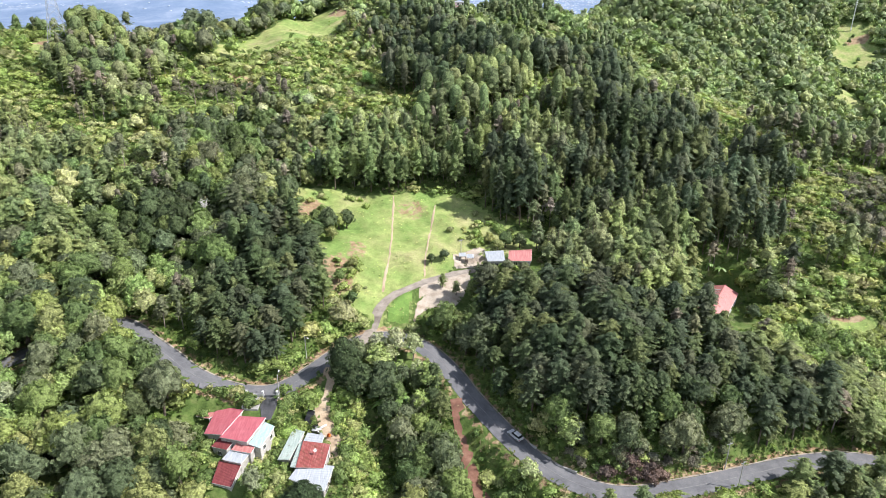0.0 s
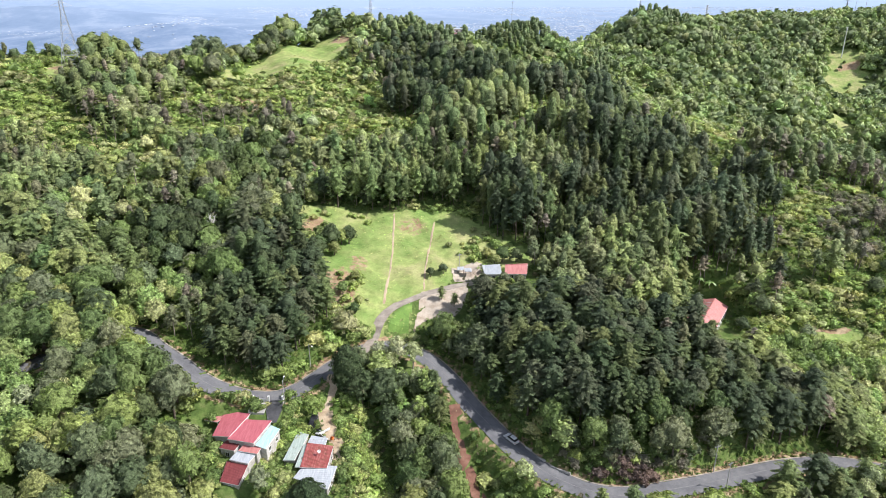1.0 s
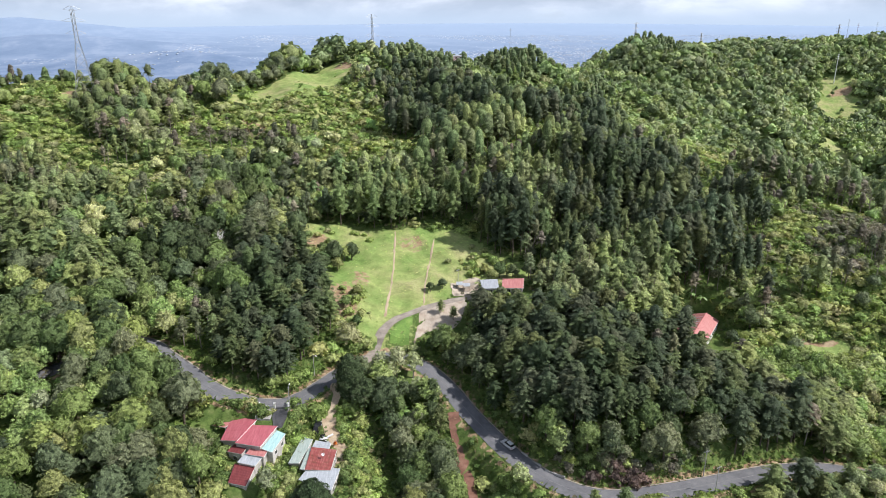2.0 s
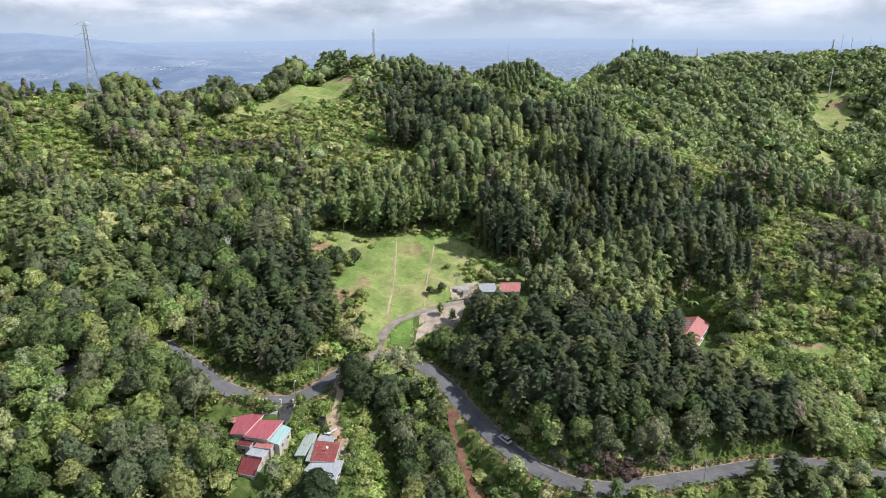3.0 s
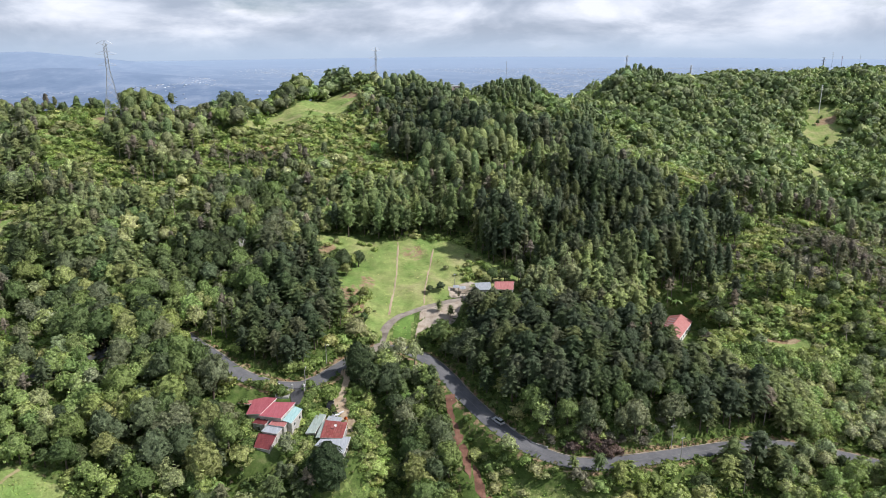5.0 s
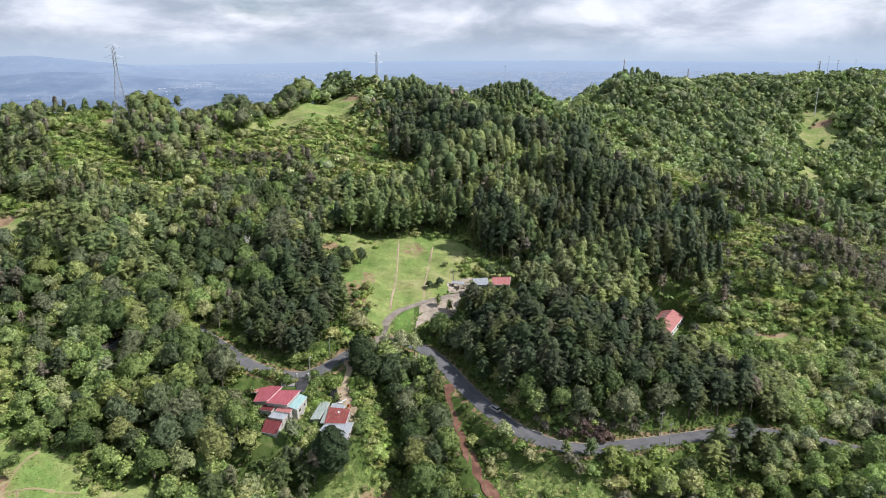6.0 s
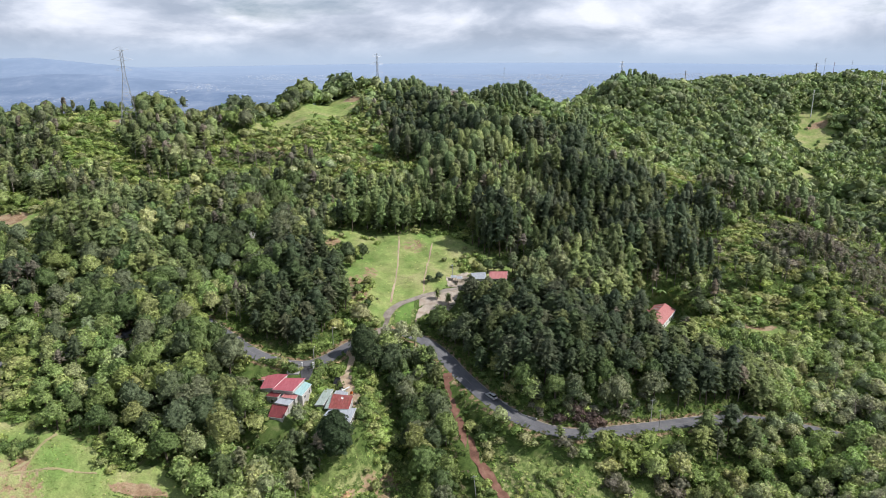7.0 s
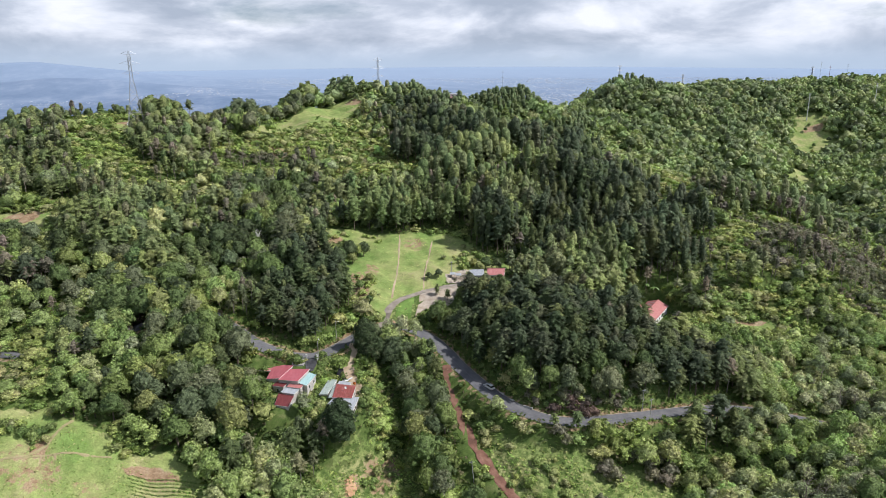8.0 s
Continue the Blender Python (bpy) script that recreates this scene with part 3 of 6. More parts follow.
def build_ground():
    gx = axis_steps([(-4800, 600), (-1800, 150), (-700, 30), (-330, 8), (-150, 2), (170, 8), (330, 15), (800, 60), (1800, 300), (4800, 300)])
    gy = axis_steps([(-1500, 200), (-100, 20), (60, 2), (262, 4), (520, 12), (1150, 40), (2200, 60), (4900, 60)])
    X, Y = np.meshgrid(gx, gy)
    Z = ground_z(X, Y)
    d, _ = nearest(ROAD_LINE, X, Y)
    Z = Z - 0.16 * smoothstep(d, 4.6, 3.4)
    lawn = np.zeros(X.shape)
    for poly in GRASSES:
        lawn = np.maximum(lawn, inside(poly, X, Y))
    seen = (np.abs(X) < 320) & (Y > 70) & (Y < 640)
    rough = np.zeros(X.shape)
    rough[seen] = (zone_of(X[seen], Y[seen]) == "brush") * smoothstep(Y[seen], 225, 270)
    lawn = np.maximum(lawn, 0.6 * rough)
    for poly in LUSH:
        lawn[inside(poly, X, Y)] = 0.42
    soil = np.zeros(X.shape)
    for cx, cy, rx, ry in BARE:
        soil = np.maximum(soil, smoothstep(np.hypot((X - cx) / rx, (Y - cy) / ry), 1.25, 0.6))
    for cx, cy, rx, ry, share in DRY:
        soil = np.maximum(soil, share * smoothstep(np.hypot((X - cx) / rx, (Y - cy) / ry), 1.2, 0.5))
    soil = np.maximum(soil, 0.55 * smoothstep(np.abs(d - 4.2), 2.4, 0.4))
    # where the ground takes the colour with the painted haze
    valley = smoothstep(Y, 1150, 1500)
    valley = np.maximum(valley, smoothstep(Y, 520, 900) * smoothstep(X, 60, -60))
    n, k = len(gx), len(gy)
    idx = np.arange(n * k).reshape(k, n)
    quads = np.stack([idx[:-1, :-1], idx[:-1, 1:], idx[1:, 1:], idx[1:, :-1]], -1).reshape(-1, 4)
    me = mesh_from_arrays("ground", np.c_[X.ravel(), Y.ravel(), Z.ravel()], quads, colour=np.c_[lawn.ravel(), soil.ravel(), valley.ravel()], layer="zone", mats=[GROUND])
    me.polygons.foreach_set("use_smooth", np.ones(len(quads), bool))
    tagged(new("ground", me), "hilly ground with grass clearings, brush and bare soil", "ground", kind="structure")


build_ground()


# ---- roads and tracks ----
def part(name, bm, mat, parent=None, label=""):
    me = bpy.data.meshes.new(name)
    bm.to_mesh(me)
    bm.free()
    for m in mat if isinstance(mat, (list, tuple)) else [mat]:
        me.materials.append(m)
    ob = new(name, me)
    ob.parent = parent
    if label:
        ob["label"] = label
    return ob


def thing(name, place, label, category, group="", kind="", turn=0.0):
    ob = new(name)
    ob.empty_display_size = 0.5
    ob.matrix_world = pose(*place, 0, 0, turn)
    return tagged(ob, label, category, group, kind)


def ribbon(name, line, half, lift, mat, label, category="road", wobble=0.0, thick=0.12, shift=0.0, laid=False):
    """A strip with thickness that follows a centre line; wobble frays its edges, laid lets it lie on the slope."""
    line = np.asarray(line)
    t = np.gradient(line[:, :2], axis=0)
    t /= np.linalg.norm(t, axis=1)[:, None]
    nrm = np.c_[-t[:, 1], t[:, 0]]
    bm = bmesh.new()
    rows = []
    rnd = random.Random(name)
    across = (-1, -0.5, 0, 0.5, 1)
    for i, (x, y, z) in enumerate(line):
        row = []
        for u in across:
            w = half * u + shift + (rnd.uniform(-wobble, wobble) if abs(u) == 1 else 0)
            px, py = x + nrm[i, 0] * w, y + nrm[i, 1] * w
            row.append(bm.verts.new((px, py, (gz(px, py) if laid else z) + lift * (1 if abs(u) < 1 or not laid else 0.2) + 0.04 * (1 - u * u))))
        for u in (1, -1):
            w = half * u + shift
            row.append(bm.verts.new((x + nrm[i, 0] * w, y + nrm[i, 1] * w, z + lift - thick)))
        rows.append(row)
    for a, b in zip(rows, rows[1:]):
        for k in range(6):
            bm.faces.new((a[k], a[k + 1], b[k + 1], b[k]))
    bmesh.ops.recalc_face_normals(bm, faces=bm.faces)
    ob = part(name, bm, mat)
    return tagged(ob, label, category, kind="structure")


ribbon("road", ROAD_LINE, 3.0, 0.02, ASPHALT, "worn grey asphalt road winding round the hillside", wobble=0.12, thick=0.3)
drive = ribbon("driveway", np.c_[DRIVE_LINE[:, :2], ground_z(DRIVE_LINE[:, 0], DRIVE_LINE[:, 1])], 1.7, 0.16, GRAVEL, "grey gravel driveway climbing to the small farm", "driveway", 0.25)
ribbon("trail", np.c_[TRAIL_LINE[:, :2], ground_z(TRAIL_LINE[:, 0], TRAIL_LINE[:, 1])], 1.6, 0.2, RED_SOIL, "red earth track cut below the road", "track", 0.6)
ribbon("side_track", np.c_[SIDE_LINE[:, :2], ground_z(SIDE_LINE[:, 0], SIDE_LINE[:, 1])], 1.9, 0.12, DRY_SOIL, "pale dirt track beside the shed", "track", 0.35)


def drape(points, step=1.5):
    xy = spline(points, step)
    return np.c_[xy, ground_z(xy[:, 0], xy[:, 1])]


ribbon("road_line", ROAD_LINE[:, :3], 0.07, 0.075, LINE_PAINT, "faded white centre line on the asphalt", "road marking", 0.02, 0.02)
ribbon("gutter", ROAD_LINE[:, :3], 0.2, 0.03, GRAVEL, "gritty brown gutter along the uphill edge of the road", "gutter", 0.0, 0.3, 3.25)
for pts in ([(-19.4, 244.5), (-18.8, 230), (-18.4, 215), (-18.8, 200), (-19.3, 188)], [(-3, 240), (-4.5, 224), (-6, 206), (-6.3, 195), (-7.6, 184), (-9, 174)]):
    ribbon("dirt_strip", drape(pts), 0.34, 0.05, DRY_SOIL, "narrow strip of bare brown earth across the meadow", "track", 0.22, laid=True)
ribbon("field_path", drape([(-130, 80), (-121, 83), (-113.9, 86.2), (-104.2, 89.8), (-93.6, 91.9)]), 0.28, 0.03, TRODDEN, "trodden brown path through the low field", "track", 0.2, laid=True)
ribbon("field_path", drape([(-113.9, 86.4), (-111, 90.1), (-109.5, 94.3), (-107, 98.5)]), 0.4, 0.03, TRODDEN, "trodden brown path at the field's edge", "track", 0.25, laid=True)


def flat_patch(name, poly, mat, label, category, lift=0.14, step=1.2):
    """A patch of bare ground that follows the land."""
    p = np.array(poly)
    xs = np.arange(p[:, 0].min(), p[:, 0].max() + step, step)
    ys = np.arange(p[:, 1].min(), p[:, 1].max() + step, step)
    X, Y = np.meshgrid(xs, ys)
    keep = inside(poly, X, Y)
    Z = ground_z(X, Y) + lift
    bm = bmesh.new()
    vs = {}

    def v(j, i):
        if (j, i) not in vs:
            vs[j, i] = bm.verts.new((X[j, i], Y[j, i], Z[j, i]))
        return vs[j, i]

    for j in range(len(ys) - 1):
        for i in range(len(xs) - 1):
            if keep[j:j + 2, i:i + 2].sum() >= 3:
                bm.faces.new((v(j, i), v(j, i + 1), v(j + 1, i + 1), v(j + 1, i)))
    return tagged(part(name, bm, mat), label, category, kind="structure")


flat_patch("dirt_yard", DIRT_PAD, PALE_SOIL, "bare pale earth yard below the farm driveway", "yard", 0.14, 0.45)
flat_patch("clay_scar", [(-26.6, 102.6), (-25.4, 102.2), (-24.9, 100.2), (-23.9, 98.6), (-24.2, 96.6), (-25.6, 95.4), (-27.2, 96.2), (-27.6, 98.6), (-27.2, 101)], CLAY, "small bare scar of orange clay in the grass", "bare ground", 0.1, 0.4)
flat_patch("lawn", [(-17.6, 172.6), (-10.4, 174), (-9.8, 184), (-9.2, 189.5), (-12.6, 187.2), (-15.6, 182.5), (-17.8, 177)], LUSH_GRASS, "lush green lawn between the driveway and the earth yard", "lawn", 0.09, 0.8)
flat_patch("farm_yard", [(4, 202), (12, 202), (15, 205), (16, 211), (13, 213.5), (7, 210), (3, 208)], PALE_SOIL, "bare earth yard beside the farm sheds", "yard", 0.14, 0.45)


# ---- trees ----
def unit(v):
    return v / np.maximum(np.linalg.norm(v, axis=-1, keepdims=True), 1e-9)


def cards(centres, normals, sizes, rng, aspect=1.0):
    """Leaf sprays: one uneven quad for each centre. Returns vertices and quads."""
    n = len(centres)
    normals = unit(normals)
    side = unit(np.cross(normals, unit(rng.normal(size=(n, 3)))))
    up = np.cross(normals, side)
    s = sizes[:, None]
    corner = []
    for a, b in ((-1, -0.15), (0.1, -1), (1, 0.1), (-0.1, 1)):
        ja, jb = a + rng.uniform(-0.3, 0.3, (n, 1)), b + rng.uniform(-0.3, 0.3, (n, 1))
        corner.append(centres + side * s * ja * 0.62 + up * s * jb * 0.62 * aspect + normals * s * rng.uniform(-0.12, 0.12, (n, 1)))
    return np.stack(corner, 1).reshape(-1, 3), np.arange(4 * n).reshape(n, 4)


ICO = {}


def ico(fineness=1):
    if fineness not in ICO:
        bm = bmesh.new()
        bmesh.ops.create_icosphere(bm, subdivisions=fineness, radius=1)
        ICO[fineness] = np.array([v.co[:] for v in bm.verts]), np.array([[v.index for v in f.verts] for f in bm.faces])
        bm.free()
    return ICO[fineness]


def broadleaf_crown(seed, count, height=9.0, radius=3.6, lobes=7, flat=0.75):
    """Crown of many leafy tufts set over a dome; count sprays. Base of the trunk at the origin."""
    rng = np.random.default_rng(seed)
    deep = min(height * 0.46, radius * 1.05)
    cl, rl = [], []
    for k in range(lobes):
        a = 2.399 * k + rng.uniform(-0.4, 0.4)
        f = math.sqrt((k + 0.4) / lobes)
        d = radius * 0.78 * f * rng.uniform(0.85, 1.1)
        r = radius * rng.uniform(0.85, 1.25) * 0.95 / math.sqrt(lobes) ** 0.8
        cl.append((d * math.cos(a), d * math.sin(a), height - r * flat - deep * 1.15 * f ** 2.2 - rng.uniform(0, 0.1) * height))
        rl.append(r)
    cl, rl = np.array(cl), np.array(rl)
    which = rng.choice(len(rl), count * 3, p=rl ** 2 / (rl ** 2).sum())
    n = unit(rng.normal(size=(count * 3, 3)) + unit(cl[which] - (0, 0, height * 0.45)) * 0.7)
    p = cl[which] + n * rl[which, None] * (1, 1, flat) * rng.uniform(0.86, 1.1, (count * 3, 1))
    inner = (((p[:, None] - cl) / (rl[:, None] * (1, 1, flat))) ** 2).sum(-1).min(1)
    ok = np.where(inner > 0.6)[0][:count]
    p, n = p[ok], n[ok]
    size = radius * 2.35 / math.sqrt(max(count, 20)) * rng.uniform(0.7, 1.3, len(p)) + 0.14
    v, q = cards(p, n + (0, 0, 0.25) + rng.normal(size=n.shape) * 0.55, size, rng)
    # leafy body under the sprays: the joint outline of all the tufts
    iv, it = ico(2 if (radius > 2.6 and count > 15) or count > 60 else 1)
    mid = np.array((0, 0, height - deep * 1.15))
    off = (cl - mid) / (1, 1, flat)
    b = iv @ off.T
    disc = b * b - (off ** 2).sum(-1) + rl ** 2
    far = np.where(disc > 0, b + np.sqrt(np.maximum(disc, 0)), 0).max(1)
    hv = iv * np.maximum(far * (0.95 if radius > 2.6 else 0.8), radius * 0.5)[:, None] * (1, 1, flat) + mid
    return np.concatenate([v, hv]), q, it + len(v)


def pine_crown(seed, count, height=16.0, radius=2.9, bare=0.28, round_top=1.9):
    """Conifer crown: tiers of boughs, each a row of long sprays that droop at the tip; ragged outline."""
    rng = np.random.default_rng(seed)
    per = 4 if count > 140 else 3 if count > 60 else 2
    boughs = max(6, count // per)
    tiers = max(4, int(height * (0.6 if count > 60 else 0.42)))
    t = np.sort(rng.uniform(0, 1, boughs) ** 0.95)
    t = np.clip((np.round(t * tiers) + rng.normal(0, 0.22, boughs)) / tiers, 0, 1)
    a = np.arange(boughs) * 2.399 + rng.normal(0, 0.35, boughs)
    reach = radius * ((1 - t ** round_top) ** 0.6 * rng.uniform(0.72, 1.25, boughs) * (0.62 + 0.38 * np.minimum(1, t * 5 + 0.3)) + 0.1)
    lean = rng.uniform(-0.5, 0.5, 2)
    z0 = height * (bare + (1 - bare) * t)
    P, A, N, S = [], [], [], []
    for k in range(per):
        f = (k + 0.75) / per
        r = reach * f
        drop = 0.22 * r * f - 0.10 * r + rng.normal(0, 0.1, boughs)
        P.append(np.c_[r * np.cos(a) + lean[0] * t, r * np.sin(a) + lean[1] * t, z0 - drop])
        A.append(np.c_[np.cos(a + rng.normal(0, 0.3, boughs)), np.sin(a + rng.normal(0, 0.3, boughs)), -0.1 - 0.35 * f + rng.normal(0, 0.12, boughs)])
        N.append(np.c_[np.cos(a) * 0.3, np.sin(a) * 0.3, np.full(boughs, 1.0)] + rng.normal(size=(boughs, 3)) * 0.2)
        S.append((reach / per * 1.05 + 0.3) * rng.uniform(0.8, 1.25, boughs))
    P, A, N, S = np.concatenate(P), unit(np.concatenate(A)), np.concatenate(N), np.concatenate(S)
    wide = radius * 1.55 / math.sqrt(boughs) * rng.uniform(0.8, 1.4, len(P)) + 0.16
    side = unit(np.cross(N, A))
    corner = [P - A * S[:, None] * 0.6, P + side * wide[:, None] * rng.uniform(0.6, 1.1, (len(P), 1)), P + A * S[:, None] * 0.75, P - side * wide[:, None] * rng.uniform(0.6, 1.1, (len(P), 1))]
    corner[1] = corner[1] - (0, 0, 0.12)
    corner[3] = corner[3] - (0, 0, 0.12)
    v = np.stack(corner, 1).reshape(-1, 3)
    q = np.arange(len(v)).reshape(-1, 4)
    m = 6
    f = 1.0 if count > 60 else 1.3
    ring = [(0.3, bare + 0.02), (0.62 * f, bare + 0.14), (0.66 * f, bare + 0.5 * (1 - bare)), (0.56 * f, bare + 0.8 * (1 - bare)), (0.34 * f, bare + 0.93 * (1 - bare)), (0.02, 0.985)]
    hv = np.array([(radius * w * math.cos(2 * math.pi * k / m + zz) * rng.uniform(0.7, 1.1), radius * w * math.sin(2 * math.pi * k / m + zz) * rng.uniform(0.7, 1.1), height * zz) for w, zz in ring for k in range(m)])
    ht = []
    for j in range(len(ring) - 1):
        for k in range(m):
            a0, a1 = j * m + k, j * m + (k + 1) % m
            ht += [(a0, a1, a1 + m), (a0, a1 + m, a0 + m)]
    return np.concatenate([v, hv]), q, np.array(ht) + len(v)


def cypress_crown(seed, count, height=13.0, radius=4.2):
    """Dense closed crown, egg-shaped with a ruffled surface of upright sprays."""
    rng = np.random.default_rng(seed)
    a, t = rng.uniform(0, 6.283, count), rng.uniform(0, 1, count) ** 0.9
    out = radius * np.sin(np.pi * np.clip(t * 0.86 + 0.14, 0, 1)) ** 0.62 * (0.9 + 0.14 * np.sin(a * 5 + t * 17) + rng.normal(0, 0.05, count))
    p = np.c_[out * np.cos(a), out * np.sin(a), height * (0.06 + 0.94 * t)]
    n = np.c_[np.cos(a), np.sin(a), 0.3 + 0.8 * t] + rng.normal(size=(count, 3)) * 0.35
    v, q = cards(p, n, radius * 3.6 / math.sqrt(count) * rng.uniform(0.7, 1.3, count) + 0.2, rng, 1.2)
    m, rings = 9, 6
    hv = []
    for j in range(rings):
        tt = j / (rings - 1)
        w = radius * 0.86 * math.sin(math.pi * min(1, tt * 0.86 + 0.13)) ** 0.62
        hv += [(w * math.cos(6.283 * k / m), w * math.sin(6.283 * k / m), height * (0.06 + 0.9 * tt)) for k in range(m)]
    ht = []
    for j in range(rings - 1):
        for k in range(m):
            a0, a1 = j * m + k, j * m + (k + 1) % m
            ht += [(a0, a1, a1 + m), (a0, a1 + m, a0 + m)]
    return np.concatenate([v, np.array(hv)]), q, np.array(ht) + len(v)


def dry_crown(seed, count, height=9.0, radius=2.6):
    """Thin, half bare crown: sparse sprays round rising twigs."""
    rng = np.random.default_rng(seed)
    a, t = rng.uniform(0, 6.283, count), rng.uniform(0.35, 1.0, count)
    r = radius * np.sin(np.pi * (t * 0.85 + 0.1)) * rng.uniform(0.2, 1, count)
    p = np.c_[r * np.cos(a), r * np.sin(a), height * t]
    v, q = cards(p, rng.normal(size=(count, 3)) + (0, 0, 0.4), radius * 2.2 / math.sqrt(count) * rng.uniform(0.6, 1.2, count), rng, 0.5)
    return v, q, np.zeros((0, 3), int)


def trunk_mesh(height, r0, seed, limbs=4, reach=2.0, sides=6, lean=0.3):
    """Tapered trunk with a few limbs, as vertices and quads."""
    rng = np.random.default_rng(seed)
    V, Q = [], []

    def tube(pts, radii):
        base = len(V)
        for (x, y, z), r in zip(pts, radii):
            for k in range(sides):
                V.append((x + r * math.cos(6.283 * k / sides), y + r * math.sin(6.283 * k / sides), z))
        for j in range(len(pts) - 1):
            for k in range(sides):
                b = base + j * sides
                Q.append((b + k, b + (k + 1) % sides, b + sides + (k + 1) % sides, b + sides + k))

    lx, ly = rng.uniform(-lean, lean, 2)
    tube([(0, 0, -0.8), (lx * 0.3, ly * 0.3, height * 0.35), (lx, ly, height * 0.7), (lx * 1.3, ly * 1.3, height)], [r0 * 1.25, r0, r0 * 0.65, r0 * 0.15])
    for k in range(limbs):
        a, t = rng.uniform(0, 6.283), rng.uniform(0.35, 0.8)
        z = height * t
        tube([(lx * t, ly * t, z), (lx * t + reach * 0.5 * math.cos(a), ly * t + reach * 0.5 * math.sin(a), z + reach * 0.35), (lx * t + reach * math.cos(a), ly * t + reach * math.sin(a), z + reach * 0.55)],
             [r0 * 0.45, r0 * 0.3, r0 * 0.08])
    return np.array(V), np.array(Q)


# leaf colours of the kinds; the two conifers carry painted cloud shade and sunlight
COLOURS = {
    "pine": [(0.083, 0.118, 0.054), (0.107, 0.145, 0.059), (0.073, 0.100, 0.054), (0.137, 0.165, 0.064), (0.111, 0.128, 0.072), (0.094, 0.126, 0.067)],
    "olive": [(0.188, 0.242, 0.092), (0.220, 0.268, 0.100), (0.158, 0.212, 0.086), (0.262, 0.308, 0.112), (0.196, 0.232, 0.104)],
    "slender": [(0.165, 0.182, 0.099), (0.207, 0.215, 0.118), (0.224, 0.198, 0.148), (0.136, 0.165, 0.081), (0.188, 0.226, 0.088)],
    "broad": [(0.103, 0.137, 0.061), (0.140, 0.196, 0.071), (0.178, 0.244, 0.082), (0.135, 0.172, 0.090), (0.242, 0.300, 0.096), (0.166, 0.193, 0.106), (0.198, 0.223, 0.127), (0.126, 0.180, 0.069), (0.282, 0.305, 0.116), (0.113, 0.149, 0.073)],
    "bright": [(0.305, 0.395, 0.138), (0.380, 0.450, 0.172), (0.262, 0.358, 0.125), (0.410, 0.440, 0.208)],
    "pale": [(0.365, 0.415, 0.225), (0.430, 0.455, 0.275), (0.330, 0.380, 0.205)],
    "dry": [(0.200, 0.185, 0.140), (0.170, 0.158, 0.125), (0.230, 0.205, 0.160)],
    "shrub": [(0.314, 0.407, 0.121), (0.372, 0.448, 0.143), (0.270, 0.360, 0.113), (0.396, 0.425, 0.167), (0.360, 0.372, 0.173), (0.234, 0.309, 0.106)],
    "scrub": [(0.200, 0.200, 0.130), (0.190, 0.205, 0.115), (0.240, 0.230, 0.160), (0.200, 0.178, 0.135), (0.160, 0.185, 0.100)],
    "mauve": [(0.150, 0.110, 0.096), (0.185, 0.138, 0.120)],
    "hedge": [(0.128, 0.190, 0.062), (0.171, 0.245, 0.078), (0.214, 0.280, 0.095)],
    "cypress": [(0.060, 0.090, 0.040)],
}


def tint(kind, rng, x=0.0, y=0.0):
    """Leaf colour of one plant; neighbours resemble each other."""
    pool = COLOURS[kind]
    drift = 0.5 + 0.5 * math.sin(x * 0.071 + 1.7 * math.sin(y * 0.053)) * math.sin(y * 0.064 + 1.3 * math.sin(x * 0.047))
    c = np.array(pool[int(np.clip(drift * len(pool) + rng.normal(0, 1.1), 0, len(pool) - 1))])
    if y > 420:
        c = 0.55 * c + 0.45 * np.array((0.215, 0.285, 0.122))
    return c * (0.82 + 0.34 * drift) * (rng.uniform(0.78, 1.24) if y < 420 else rng.uniform(0.88, 1.12)) * rng.uniform(0.95, 1.05, 3)


KEEP_FREE = [(15.3, 131, 2.2), (8, 502, 9), (8, 492, 8), (6, 483, 6), (-13.5, 160, 4.5), (-8.6, 161, 4), (-18, 160, 4), (-61, 133, 4.5), (-64, 129, 3.5), (-51, 129, 7), (-48.5, 121, 5), (-48.5, 114, 5.5), (-50, 108.5, 4), (-53, 119, 4), (-43, 124, 4.5), (-33, 110.5, 3), (-28, 112, 4), (-25, 117, 3.5),  (-58, 134.5, 3.2), (-44, 134, 4.5), (-46.5, 138.5, 4), (-36.5, 126, 4.5), (-30.5, 122, 4.8), (-30, 116, 5), (-33.5, 139, 3.2), (-32, 131.5, 3), (25, 199, 7.5), (17, 199, 6), (16, 191, 5.5), (11, 194, 4), (23, 189, 4), (26, 187, 4.5), (28, 191, 4), (87, 192, 5), (82, 195, 4), (8, 206, 4), (101, 212, 8), (96, 205, 7), (91, 198, 7), (84, 188, 6), (93, 190, 6), (100, 187, 6), (105, 195, 5), (100, 199, 5), (-140, 117.5, 3.5), (-102.5, 137.5, 3.5), (13.5, 136, 4.5), (9, 141, 3.5), (13, 107, 4.5), (16, 101, 4.5), (10.5, 113, 4), (20, 94, 5), (8, 119, 2.5), (-55, 140, 4), (-62, 141, 3.5), (-39.5, 139.5, 3.5), (3, 190, 7), (-6, 186, 4.5), (-8, 180, 4.5), (4, 180, 4), (8, 183, 3.5), (10, 206, 4.5), (-79, 204, 0.6), (-181, 316, 9), (92, 184, 7), (97, 191, 6), (87, 178, 5)]


